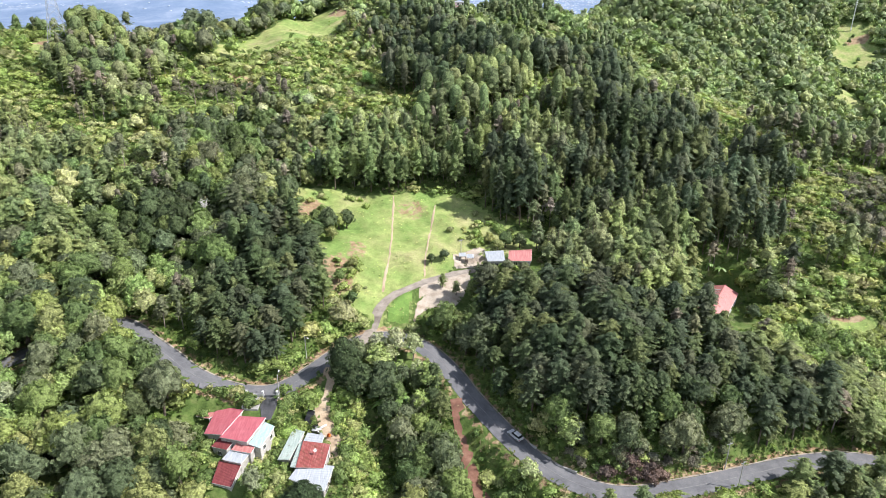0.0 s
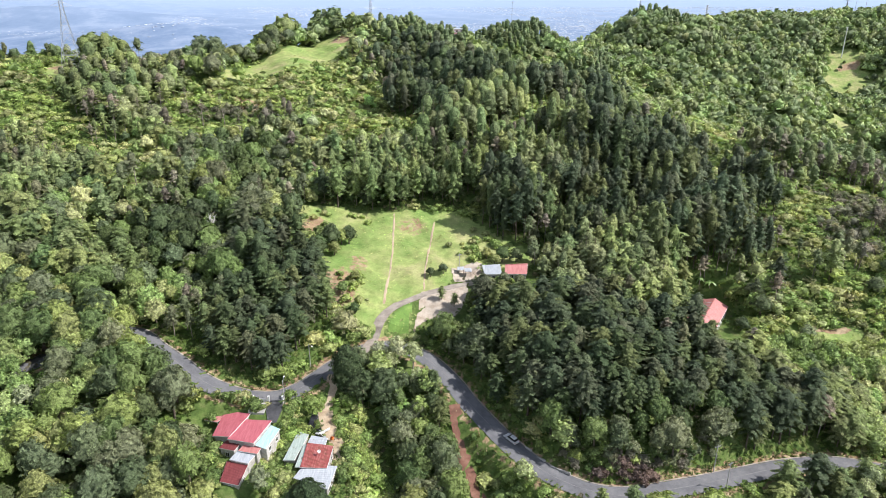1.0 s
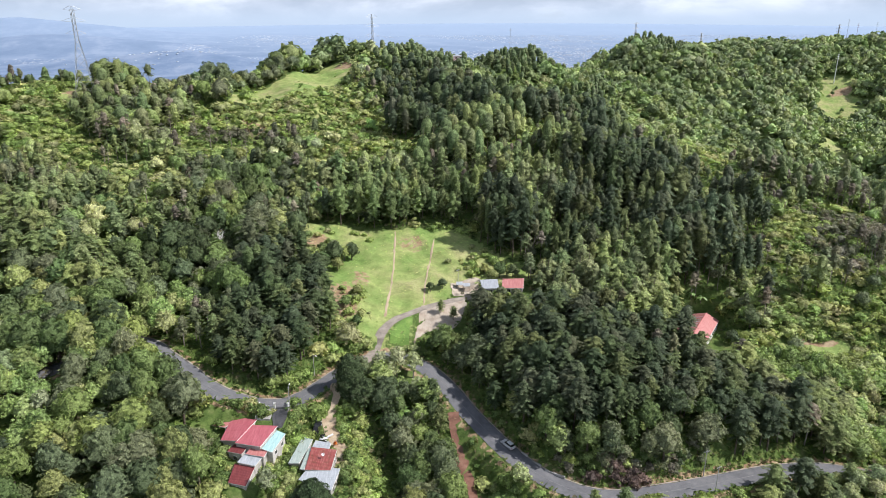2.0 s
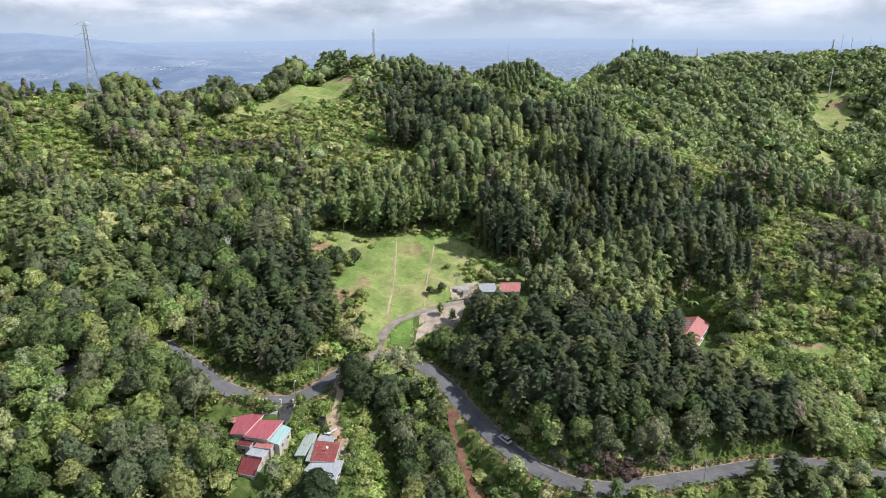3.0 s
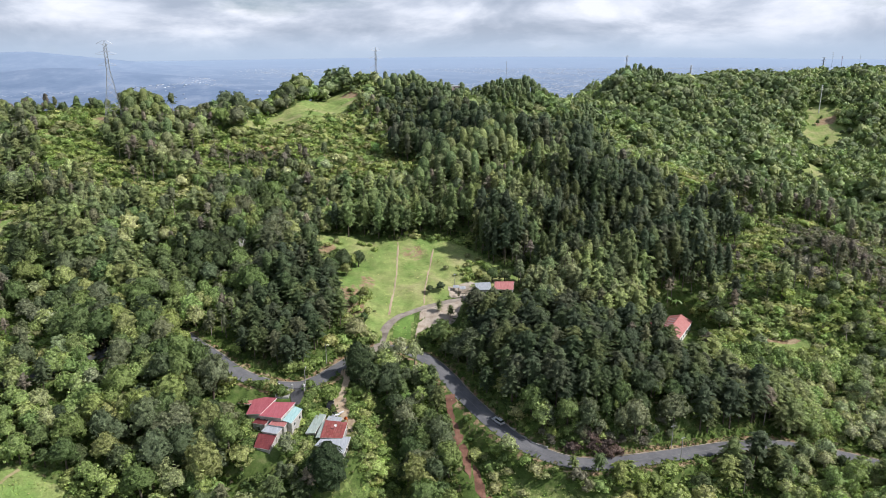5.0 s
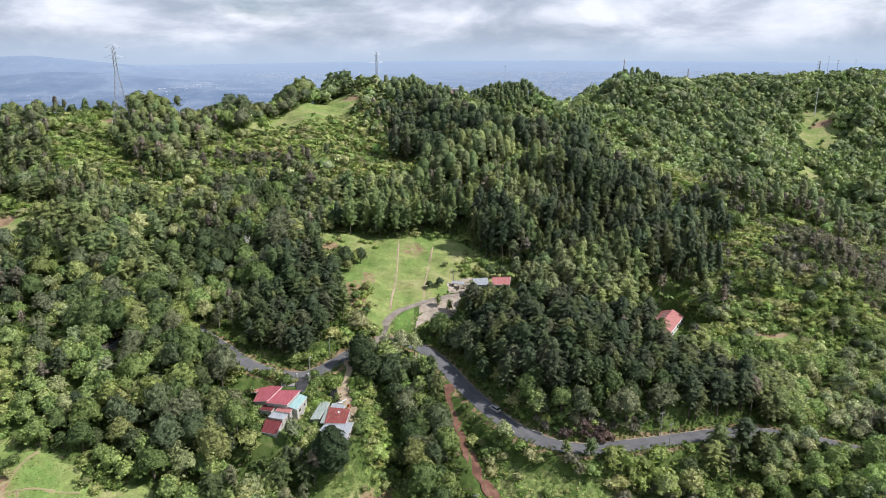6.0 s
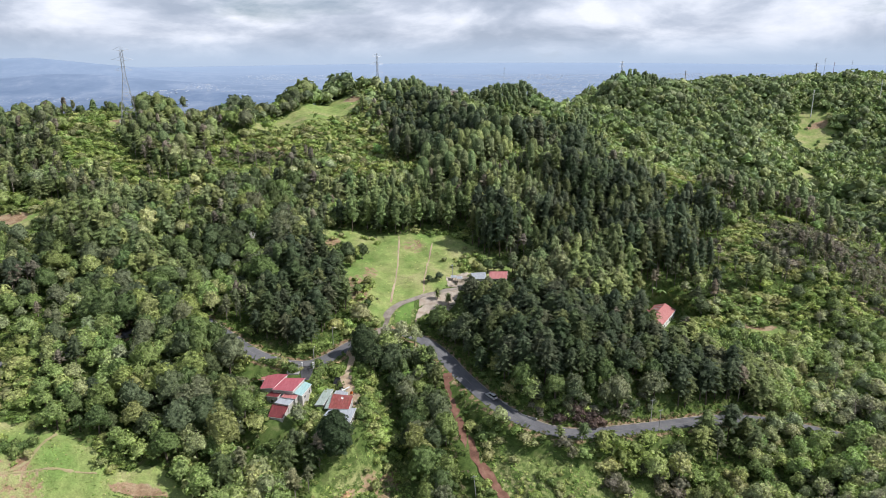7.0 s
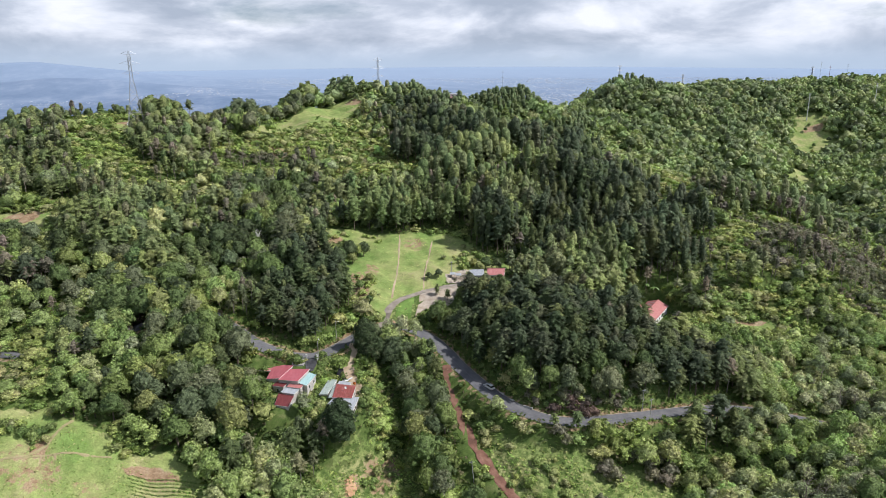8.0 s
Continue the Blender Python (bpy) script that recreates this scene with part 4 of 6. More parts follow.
def clear(x, y, margin=0.0):
    ok = np.ones(x.shape, bool)
    for poly in GRASSES + [DIRT_PAD]:
        ok &= ~inside(poly, x, y)
    for cx, cy, r in KEEP_FREE:
        ok &= np.hypot(x - cx, y - cy) > r + margin
    for line, w in ((ROAD_LINE, 4.3), (DRIVE_LINE, 2.6), (TRAIL_LINE, 3.2), (SIDE_LINE, 2.6)):
        near = (np.abs(x) < 240) & (y > 50) & (y < 270) & ok
        if near.any():
            d, _ = nearest(line, x[near], y[near])
            ok[near] &= d > np.where(x[near] < -88, 1.5, w + margin)
    return ok


def planted(spacing, y0, y1, rng, x0=None):
    """Jittered stand of points across the seen land between two distances."""
    half = 0.74 * (y1 + 80)
    xs = np.arange(-half if x0 is None else x0, half, spacing)
    ys = np.arange(y0, y1, spacing)
    X, Y = np.meshgrid(xs, ys)
    X = X + rng.uniform(-0.46, 0.46, X.shape) * spacing + (np.arange(len(ys)) % 2)[:, None] * spacing / 2
    Y = Y + rng.uniform(-0.46, 0.46, Y.shape) * spacing
    X, Y = X.ravel(), Y.ravel()
    ok = np.abs(X) < 0.70 * (Y + 74) + np.where(Y < 300, 26, 10)
    return X[ok], Y[ok]


class Wood:
    """Gathers many trees into one mesh."""

    def __init__(self):
        self.v, self.q, self.t, self.c, self.n = [], [], [], [], 0

    def add(self, model, m, colour):
        v, q, t = model
        v = v @ np.array(m.to_3x3()).T + np.array(m.translation)
        self.v.append(v.astype(np.float32))
        self.q.append(q + self.n)
        self.t.append(t + self.n)
        self.c.append(np.broadcast_to(np.asarray(colour, np.float32), v.shape))
        self.n += len(v)

    def finish(self, name, mat, label, category, core=None):
        if not self.v:
            return
        me = mesh_from_arrays(name, np.concatenate(self.v), np.concatenate(self.q), np.concatenate(self.t), np.concatenate(self.c), mats=[mat, core or WOOD_CORE])
        tagged(new(name, me), label, category, kind="stuff")


def stand(x, y, z, size, tall, rng):
    return Matrix.LocRotScale((x, y, z), Euler((rng.normal(0, 0.03), rng.normal(0, 0.03), rng.uniform(0, 6.283))), (size, size, size * tall))


def crown_set(detail, sprays, lobes):
    """Models of each kind at one fineness."""
    return {
        "pine": [pine_crown(10 + k, int(detail * 0.66), 13.5 + 1.1 * (k % 4), 2.5 + 0.25 * (k % 4), 0.24 + 0.05 * (k % 4), 4.2 + 0.5 * (k % 3)) for k in range(8)],
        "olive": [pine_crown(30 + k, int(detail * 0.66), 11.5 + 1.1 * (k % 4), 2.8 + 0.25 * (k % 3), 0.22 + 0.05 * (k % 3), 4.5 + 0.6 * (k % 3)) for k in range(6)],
        "slender": [pine_crown(50 + k, int(detail * 0.42), 11.0 + 1.2 * (k % 3), 1.6 + 0.3 * (k % 3), 0.5 + 0.06 * (k % 3), 3.6) for k in range(5)],
        "broad": [broadleaf_crown(40 + k, sprays, 8.0 + (k % 3), 3.3 + 0.3 * (k % 3), lobes + k % 4, 0.78 + 0.06 * (k % 3)) for k in range(8)],
        "bright": [broadleaf_crown(70 + k, int(sprays * 0.85), 7 + k % 2, 3.0 + 0.2 * k, lobes, 0.7) for k in range(4)],
        "pale": [broadleaf_crown(80 + k, int(sprays * 0.85), 7.5 + k % 2, 2.7 + 0.2 * k, lobes, 0.6) for k in range(3)],
        "dry": [dry_crown(90 + k, int(detail * 0.5), 9 + k, 2.4 + 0.2 * k) for k in range(3)],
        "cypress": [cypress_crown(60 + k, detail * 3) for k in range(2)] if detail > 200 else [],
        "shrub": [broadleaf_crown(100 + k, max(10, int(sprays * 0.42)), 2.4 + 0.3 * k, 1.7 + 0.15 * k, max(3, min(7, lobes // 2)), 0.85) for k in range(5)],
        "scrub": [broadleaf_crown(110 + k, max(9, int(sprays * 0.3)), 2.0 + 0.3 * k, 1.5 + 0.15 * k, max(3, min(7, lobes // 2)), 0.8) for k in range(4)],
    }


NAMES = {
    "pine": ("pine_tree", "tall dark green conifer with layered drooping boughs, painted darker as cloud shade", "tree", NEEDLE, BARK),
    "olive": ("conifer_tree", "conifer with a broad ragged crown, its green painted lighter as sunlight", "tree", NEEDLE, BARK),
    "slender": ("slender_tree", "slender tree with a bare pale trunk and a small crown", "tree", NEEDLE, PALE_BARK),
    "broad": ("broadleaf_tree", "dense green broadleaf tree with a lumpy crown", "tree", LEAF, BARK),
    "bright": ("broadleaf_tree", "light yellow-green broadleaf tree in full leaf", "tree", LEAF, BARK),
    "pale": ("flowering_tree", "broadleaf tree with pale beige blossom on its crown", "tree", LEAF, PALE_BARK),
    "dry": ("dry_tree", "half bare grey tree with thin dry twigs", "tree", LEAF, PALE_BARK),
    "cypress": ("cypress_tree", "broad dense cypress with very dark green foliage", "tree", NEEDLE, BARK),
    "mauve": ("dry_shrub", "leafless mauve brown shrub on the road bank", "shrub", LEAF, PALE_BARK),
    "hedge": ("garden_shrub", "leafy green garden shrub beside the houses", "shrub", LEAF, BARK),
    "scrub": ("scrub_bush", "low dry brownish scrub bush on the slope", "shrub", LEAF, BARK),
    "shrub": ("shrub", "low bright green shrub on the slope", "shrub", LEAF, BARK),
}
FINE, GOOD, MIDDLE, COARSE, FAR = crown_set(390, 270, 22), crown_set(190, 120, 16), crown_set(92, 44, 12), crown_set(34, 25, 10), crown_set(20, 15, 9)
TRUNKS = {"mauve": (1.6, 0.06, 3, 0.7), "hedge": (1.6, 0.06, 3, 0.7), "olive": (12.5, 0.19, 0, 1.0), "slender": (11.0, 0.15, 2, 0.9), "pine": (14.5, 0.2, 0, 1.0), "broad": (7.0, 0.22, 4, 2.2), "bright": (5.6, 0.16, 4, 1.8), "pale": (6.2, 0.16, 4, 1.9), "dry": (9.0, 0.12, 7, 1.8), "shrub": (1.6, 0.06, 3, 0.7), "scrub": (1.4, 0.06, 3, 0.7), "cypress": (9.0, 0.3, 0, 1.0)}
MODELS = {}
FINE["mauve"] = FINE["hedge"] = FINE["shrub"]


def tree_model(kind, k, colour_index):
    """First of its kind with this crown: later ones are copies that share its meshes."""
    key = (kind, k, colour_index)
    if key in MODELS:
        return MODELS[key], False
    name, label, category, leaf, bark = NAMES[kind]
    v, q, t = FINE[kind][k]
    col = np.array(COLOURS[kind][colour_index])
    root = thing(name, (0, 0, 0), label, category, group="trees of the near slopes" if kind not in ("shrub", "hedge") else "shrubs of the near slopes")
    crown = new("crown", mesh_from_arrays("crown", v, q, t, np.broadcast_to(col, v.shape), mats=[leaf, CORE]))
    crown.parent = root
    h, r, limbs, reach = TRUNKS[kind]
    tv, tq = trunk_mesh(h, r, 7 * k + 1, limbs, reach)
    trunk = new("trunk", mesh_from_arrays("trunk", tv, tq, mats=[bark]))
    trunk.parent = root
    MODELS[key] = root
    return root, True


def plant_thing(kind, x, y, size, tall, rng, k=None, c=None, label=""):
    k = rng.integers(len(FINE[kind])) if k is None else k
    c = rng.integers(len(COLOURS[kind])) if c is None else c
    root, first = tree_model(kind, int(k), int(c))
    m = stand(x, y, gz(x, y), size, tall, rng)
    ob = root
    if first:
        root.matrix_basis = m
    else:
        root_scale = tuple(root.scale)
        root.scale = (1, 1, 1)
        ob = copy_thing(root, m)
        root.scale = root_scale
    if label:
        ob["label"] = label
    return ob


def forest():
    rng = np.random.default_rng(5)
    woods, distant = {k: Wood() for k in COLOURS}, Wood()
    trunks, dry_trunks = Wood(), Wood()
    trunk_pine = [(*trunk_mesh(14.0, 0.2, k, 0, 1.0, 4), np.zeros((0, 3), int)) for k in range(3)]
    trunk_dry = [(*trunk_mesh(10.5, 0.15, k, 5, 1.7, 3), np.zeros((0, 3), int)) for k in range(3)]
    singles = {k: 0 for k in COLOURS}
    mixes = {
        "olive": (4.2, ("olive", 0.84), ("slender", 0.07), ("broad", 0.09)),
        "pine": (4.1, ("pine", 0.93), ("slender", 0.04), ("broad", 0.03)),
        "broad": (4.6, ("broad", 0.85), ("bright", 0.07), ("pale", 0.02), ("pine", 0.03), ("slender", 0.03)),
        "light": (4.6, ("broad", 0.2), ("bright", 0.66), ("pale", 0.06), ("pine", 0.03), ("slender", 0.05)),
        "thicket": (3.7, ("bright", 0.50), ("shrub", 0.29), ("pale", 0.13), ("broad", 0.06), ("dry", 0.02)),
        "scrub": (3.2, ("scrub", 0.74), ("shrub", 0.12), ("dry", 0.08), ("slender", 0.06)),
        "mixed": (3.9, ("shrub", 0.38), ("slender", 0.27), ("olive", 0.11), ("broad", 0.1), ("bright", 0.08), ("dry", 0.04), ("pale", 0.02)),
        "brush": (3.1, ("shrub", 0.92), ("bright", 0.03), ("broad", 0.015), ("pale", 0.015), ("slender", 0.02)),
    }
    belts = [(76, 190, 1.0, FINE, None), (190, 280, 1.0, GOOD, None), (280, 420, 1.08, MIDDLE, None), (420, 640, 1.35, COARSE, -150), (640, 1110, 1.45, FAR, 150)]
    for y0, y1, wide, models, x0 in belts:
        for zone, (spacing, *mix) in mixes.items():
            X, Y = planted(spacing * wide, y0, y1, rng, x0)
            ok = (zone_of(X, Y) == zone) & clear(X, Y, 0.6 if zone in ("brush", "scrub") else 1.6)
            X, Y = X[ok], Y[ok]
            Z = ground_z(X, Y)
            # trees of one kind keep together in groups
            field = np.sin(X * 0.083 + 1.9 * np.sin(Y * 0.047)) + np.sin(Y * 0.091 + 1.6 * np.sin(X * 0.052 + 1.0)) + rng.normal(0, 0.62, len(X))
            order = (np.argsort(np.argsort(field)) + 0.5) / max(1, len(X))
            weights = np.cumsum([w for _, w in mix]) / sum(w for _, w in mix)
            kinds = [mix[min(int(k), len(mix) - 1)][0] for k in np.searchsorted(weights, order)]
            for x, y, z, kind in zip(X, Y, Z, kinds):
                if y > 420 and kind in ("dry", "slender"):
                    kind = "shrub"
                size = rng.uniform(0.72, 1.22)
                if kind == "broad":
                    size *= 1.18 if zone in ("broad", "light") else 0.78
                elif kind in ("bright", "pale") and zone != "brush":
                    size *= 1.1
                elif kind in ("shrub", "scrub"):
                    size *= rng.uniform(0.85, 1.75)
                elif kind in ("pine", "olive", "slender"):
                    size = 0.92 + (size - 0.92) * 0.6
                if y > 420:
                    size *= {"pine": 0.8, "olive": 0.8, "slender": 0.75}.get(kind, 1.25 if y < 640 else 1.45)
                tall = rng.uniform(0.9, 1.1)
                if kind == "shrub":
                    tall *= 0.68
                if kind in ("pine", "olive"):
                    tall *= 0.85 + 0.4 * float(smoothstep(y, 180, 225) * smoothstep(y, 420, 300) * smoothstep(x, -70, -40))
                size *= 0.84 + 0.34 * (0.5 + 0.5 * math.sin(x * 0.09 + 2 * math.sin(y * 0.07)))
                limit = {"slender": 60, "pine": 280, "olive": 120, "broad": 290, "bright": 90, "pale": 40, "dry": 40, "shrub": 40, "scrub": 60}[kind]
                if y < 172 and abs(x) < 120 and singles[kind] < limit:
                    plant_thing(kind, x, y, size, tall, rng)
                    singles[kind] += 1
                    continue
                m = stand(x, y, z - 0.2, size, tall, rng)
                (woods[kind] if y < 420 else distant).add(models[kind][rng.integers(len(models[kind]))], m, tint(kind, rng, x, y))
                if y < 340 and kind in ("pine", "olive"):
                    trunks.add(trunk_pine[rng.integers(3)], m, (0, 0, 0))
                elif y < 420 and kind in ("dry", "slender"):
                    dry_trunks.add(trunk_dry[rng.integers(3)], m, (0, 0, 0))
    woods["pine"].finish("pine_forest", WOOD_NEEDLE, "dark conifer forest on the slopes and ridge, painted darker as cloud shade", "forest")
    woods["olive"].finish("conifer_forest", WOOD_NEEDLE, "conifer forest on the slopes, its green painted lighter as sunlight", "forest")
    woods["slender"].finish("slender_forest", WOOD_NEEDLE, "thin crowned trees on tall pale trunks", "forest")
    woods["broad"].finish("broadleaf_forest", WOOD_LEAF, "dense green broadleaf forest on the hills", "forest")
    woods["bright"].finish("young_forest", WOOD_LEAF, "light green young trees among the forest", "forest")
    woods["pale"].finish("flowering_wood", WOOD_LEAF, "pale blossoming trees scattered in the forest", "forest")
    woods["dry"].finish("dry_wood", WOOD_LEAF, "grey half bare trees scattered in the forest", "forest")
    woods["shrub"].finish("brushwood", WOOD_LEAF, "bright green brush on the open slopes", "brush")
    distant.finish("distant_forest", FAR_LEAF, "far forest of mixed crowns over the ridges", "forest", FAR_CORE)
    dry_trunks.finish("bare_trunks", PALE_BARK, "grey bare trunks and twigs of dry trees", "forest")
    woods["scrub"].finish("scrubland", WOOD_LEAF, "dry brownish scrub on the open slope", "brush")
    trunks.finish("forest_trunks", BARK, "thin bare trunks below the forest crowns", "forest")


def undergrowth():
    """Low leaves that cover the ground between the trees."""
    rng = np.random.default_rng(9)
    w = Wood()
    for y0, y1, step, size in ((76, 185, 0.85, 1.0), (185, 300, 1.45, 1.35), (300, 430, 2.6, 2.2)):
        X, Y = planted(step, y0, y1, rng)
        ok = clear(X, Y, -1.0)
        X, Y = X[ok], Y[ok]
        n = len(X)
        s = size * rng.uniform(0.5, 1.4, n)
        v, q = cards(np.c_[X, Y, ground_z(X, Y) + s * rng.uniform(0.1, 1.5, n)], rng.normal(size=(n, 3)) * 0.5 + (0, 0, 0.8), s, rng)
        palette = np.array([(0.10, 0.17, 0.035), (0.15, 0.22, 0.05), (0.20, 0.24, 0.075), (0.07, 0.12, 0.03), (0.22, 0.20, 0.11)])
        col = palette[np.clip((2.2 + 1.2 * np.sin(X * 0.21 + 1.4 * np.sin(Y * 0.17)) + rng.normal(0, 1, n)).astype(int), 0, 4)] * rng.uniform(0.62, 1.05, (n, 1))
        w.v.append(v.astype(np.float32)), w.q.append(q + w.n), w.t.append(np.zeros((0, 3), int)), w.c.append(np.repeat(col, 4, 0))
        w.n += len(v)
    w.finish("undergrowth", WOOD_LEAF, "low green undergrowth between the trees", "undergrowth")


forest()
undergrowth()


# ---- houses ----
def shift(points, base):
    return [Vector(p) - Vector(base) for p in points]


def box(bm, a, b, m=None):
    """A box between two corners, added to a bmesh."""
    a, b = Vector(a), Vector(b)
    r = bmesh.ops.create_cube(bm, size=1)
    bmesh.ops.transform(bm, matrix=(m or Matrix()) @ Matrix.Translation((a + b) / 2) @ Matrix.Diagonal((*(b - a), 1)), verts=r["verts"])
    return r["verts"]


def rod(bm, a, b, r0, r1=None, sides=6):
    a, b = Vector(a), Vector(b)
    d = b - a
    r = bmesh.ops.create_cone(bm, cap_ends=True, segments=sides, radius1=r0, radius2=r0 if r1 is None else r1, depth=d.length)
    bmesh.ops.transform(bm, matrix=Matrix.Translation((a + b) / 2) @ d.to_track_quat("Z", "Y").to_matrix().to_4x4(), verts=r["verts"])


def roof_sheet(parent, a, b, c, d, mat, label=""):
    """Corrugated sheets side by side from a-b to d-c; the corrugation runs from a to b."""
    bm = bmesh.new()
    ribs = max(4, round((d - a).length / 0.13))
    rows = []
    for j in range(ribs + 1):
        z = Vector((0, 0, 0.035 * (j % 2)))
        lo, hi = a.lerp(d, j / ribs) + z, b.lerp(c, j / ribs) + z
        rows.append([bm.verts.new(lo.lerp(hi, t)) for t in (0, 0.5, 1)])
    for r, s in zip(rows, rows[1:]):
        for t in (0, 1):
            bm.faces.new((r[t], s[t], s[t + 1], r[t + 1]))
    bmesh.ops.recalc_face_normals(bm, faces=bm.faces)
    bmesh.ops.solidify(bm, geom=bm.faces[:], thickness=0.03)
    return part("roof", bm, mat, parent, label)


def beam(bm, a, b, wide, tall):
    d = b - a
    if d.length < 1e-3:
        return
    r = bmesh.ops.create_cube(bm, size=1)
    q = d.to_track_quat("Y", "Z").to_matrix().to_4x4()
    bmesh.ops.transform(bm, matrix=Matrix.Translation((a + b) / 2) @ q @ Matrix.Diagonal((wide, d.length, tall, 1)), verts=r["verts"])


def wall_between(parent, a, b, low, top_a, top_b, mat, openings=(), thick=0.16):
    """A wall from a to b with a sloping head, and windows or a door that stand in it: (where 0..1, sill, width, height)."""
    bm = bmesh.new()
    along = Vector((b.x - a.x, b.y - a.y, 0))
    if along.length < 0.3:
        bm.free()
        return
    n = Vector((along.y, -along.x, 0)).normalized() * thick / 2
    lo = [Vector((p.x, p.y, low)) for p in (a, b)]
    hi = [Vector((a.x, a.y, top_a)), Vector((b.x, b.y, top_b))]
    f = [bm.verts.new(p + n) for p in (lo[0], lo[1], hi[1], hi[0])]
    g = [bm.verts.new(p - n) for p in (lo[0], lo[1], hi[1], hi[0])]
    bm.faces.new(f)
    bm.faces.new(g[::-1])
    for k in range(4):
        bm.faces.new((f[(k + 1) % 4], f[k], g[k], g[(k + 1) % 4]))
    bmesh.ops.recalc_face_normals(bm, faces=bm.faces)
    wall = part("wall", bm, mat, parent)
    w = along.normalized()
    turn = Matrix((w, n.normalized(), (0, 0, 1))).transposed().to_4x4()
    for at, sill, wide, high in openings:
        c = a + along * at
        m = Matrix.Translation((c.x, c.y, sill)) @ turn
        bm = bmesh.new()
        for p, q in (((-wide / 2 - 0.08, thick / 2, -0.08), (-wide / 2, thick / 2 + 0.05, high + 0.08)), ((wide / 2, thick / 2, -0.08), (wide / 2 + 0.08, thick / 2 + 0.05, high + 0.08)),
                     ((-wide / 2, thick / 2, high), (wide / 2, thick / 2 + 0.05, high + 0.08)), ((-wide / 2, thick / 2, -0.08), (wide / 2, thick / 2 + 0.07, 0)), ((-0.03, thick / 2, 0), (0.03, thick / 2 + 0.04, high))):
            box(bm, p, q, m)
        window = part("window" if high < 1.7 else "door", bm, WHITE, parent)
        bm = bmesh.new()
        box(bm, (-wide / 2, thick / 2 + 0.004, 0), (wide / 2, thick / 2 + 0.02, high), m)
        part("pane", bm, DARK, window)


def block(parent, base, corners, mat, low, wall_mat=None, inset=0.4, openings=True, label=""):
    """A room under one sloping sheet roof; corners front left, back left, back right, front right."""
    a, b, c, d = shift(corners, base)
    roof_sheet(parent, a, b, c, d, mat, label)
    bm = bmesh.new()
    for p, q in ((a, d), (b, c), (a, b), (d, c)):
        beam(bm, p - Vector((0, 0, 0.1)), q - Vector((0, 0, 0.1)), 0.06, 0.14)
    part("fascia", bm, WHITE, parent)
    if wall_mat is None:
        return
    mid = (a + b + c + d) / 4
    p = [v + (mid - v).normalized() * inset for v in (a, b, c, d)]
    low = low - base[2]
    for i, (u, v) in enumerate(((0, 3), (3, 2), (2, 1), (1, 0))):
        n = int((p[u] - p[v]).length / 3.2)
        holes = [((k + 0.5) / n, min(p[u].z, p[v].z) - 2.0, 1.1, 1.1) for k in range(n)] if openings and i != 2 else []
        wall_between(parent, p[u], p[v], low, p[u].z - 0.1, p[v].z - 0.1, wall_mat, holes)


def gable_roof(parent, base, corners, ridge, mat, label=""):
    """Two sheets that meet at a ridge between the middles of the short sides."""
    a, b, c, d = shift(corners, base)
    r0, r1 = (a + d) / 2, (b + c) / 2
    r0.z = r1.z = ridge - base[2]
    roof_sheet(parent, a, r0, r1, b, mat, label)
    roof_sheet(parent, d, r0, r1, c, mat, label)
    bm = bmesh.new()
    beam(bm, r0 + Vector((0, 0, 0.06)), r1 + Vector((0, 0, 0.06)), 0.35, 0.06)
    part("ridge_cap", bm, mat, parent)
    bm = bmesh.new()
    for p, q in ((a, b), (d, c), (a, r0), (d, r0), (b, r1), (c, r1)):
        beam(bm, p - Vector((0, 0, 0.1)), q - Vector((0, 0, 0.1)), 0.06, 0.16)
    part("fascia", bm, WHITE, parent)
    return r0, r1


def villa():
    base = (-51.0, 127.0, 5.6)
    h = thing("house", base, "rambling house with red metal roofs at several levels", "house")
    block(h, base, [(-57.6, 127.4, 9.0), (-57.3, 137.0, 9.7), (-49.8, 134.6, 10.6), (-52.6, 125.5, 10.2)], RED_ROOF, 3.0, WALL)
    block(h, base, [(-61.9, 134.0, 9.1), (-60.2, 138.0, 9.2), (-55.9, 136.6, 9.5), (-58.0, 132.6, 9.4)], PINK_ROOF, 5.0, None)
    bm = bmesh.new()
    for x, y in ((-61.6, 134.2), (-60.0, 137.6), (-58.2, 133.2)):
        rod(bm, Vector((x, y, 5.2)) - Vector(base), Vector((x, y, 9.1)) - Vector(base), 0.07)
    part("post", bm, WHITE, h)
    block(h, base, [(-53.0, 124.9, 10.0), (-50.5, 132.6, 10.2), (-43.4, 131.1, 10.9), (-45.7, 122.3, 10.7)], RED_ROOF, 3.0, WALL)
    block(h, base, [(-45.5, 122.6, 9.9), (-43.5, 130.4, 10.0), (-41.1, 129.7, 9.4), (-42.7, 121.9, 9.3)], TEAL_ROOF, 3.0, WALL)
    block(h, base, [(-54.7, 123.4, 8.5), (-53.5, 126.4, 8.7), (-49.2, 125.5, 9.2), (-50.4, 121.6, 9.0)], MAROON_ROOF, 2.0, WALL)
    block(h, base, [(-49.4, 121.5, 9.1), (-48.2, 124.8, 9.4), (-43.8, 123.4, 9.4), (-44.4, 120.3, 9.1)], PINK_ROOF, 2.0, WALL)
    block(h, base, [(-50.8, 119.0, 8.5), (-49.6, 122.2, 8.8), (-44.8, 121.0, 8.7), (-46.0, 117.7, 8.4)], ZINC_ROOF, 1.0, WALL)
    block(h, base, [(-51.3, 112.9, 7.2), (-51.6, 119.4, 7.8), (-46.1, 118.4, 7.8), (-46.6, 111.6, 7.2)], MAROON_ROOF, 0.5, WALL)
    return h


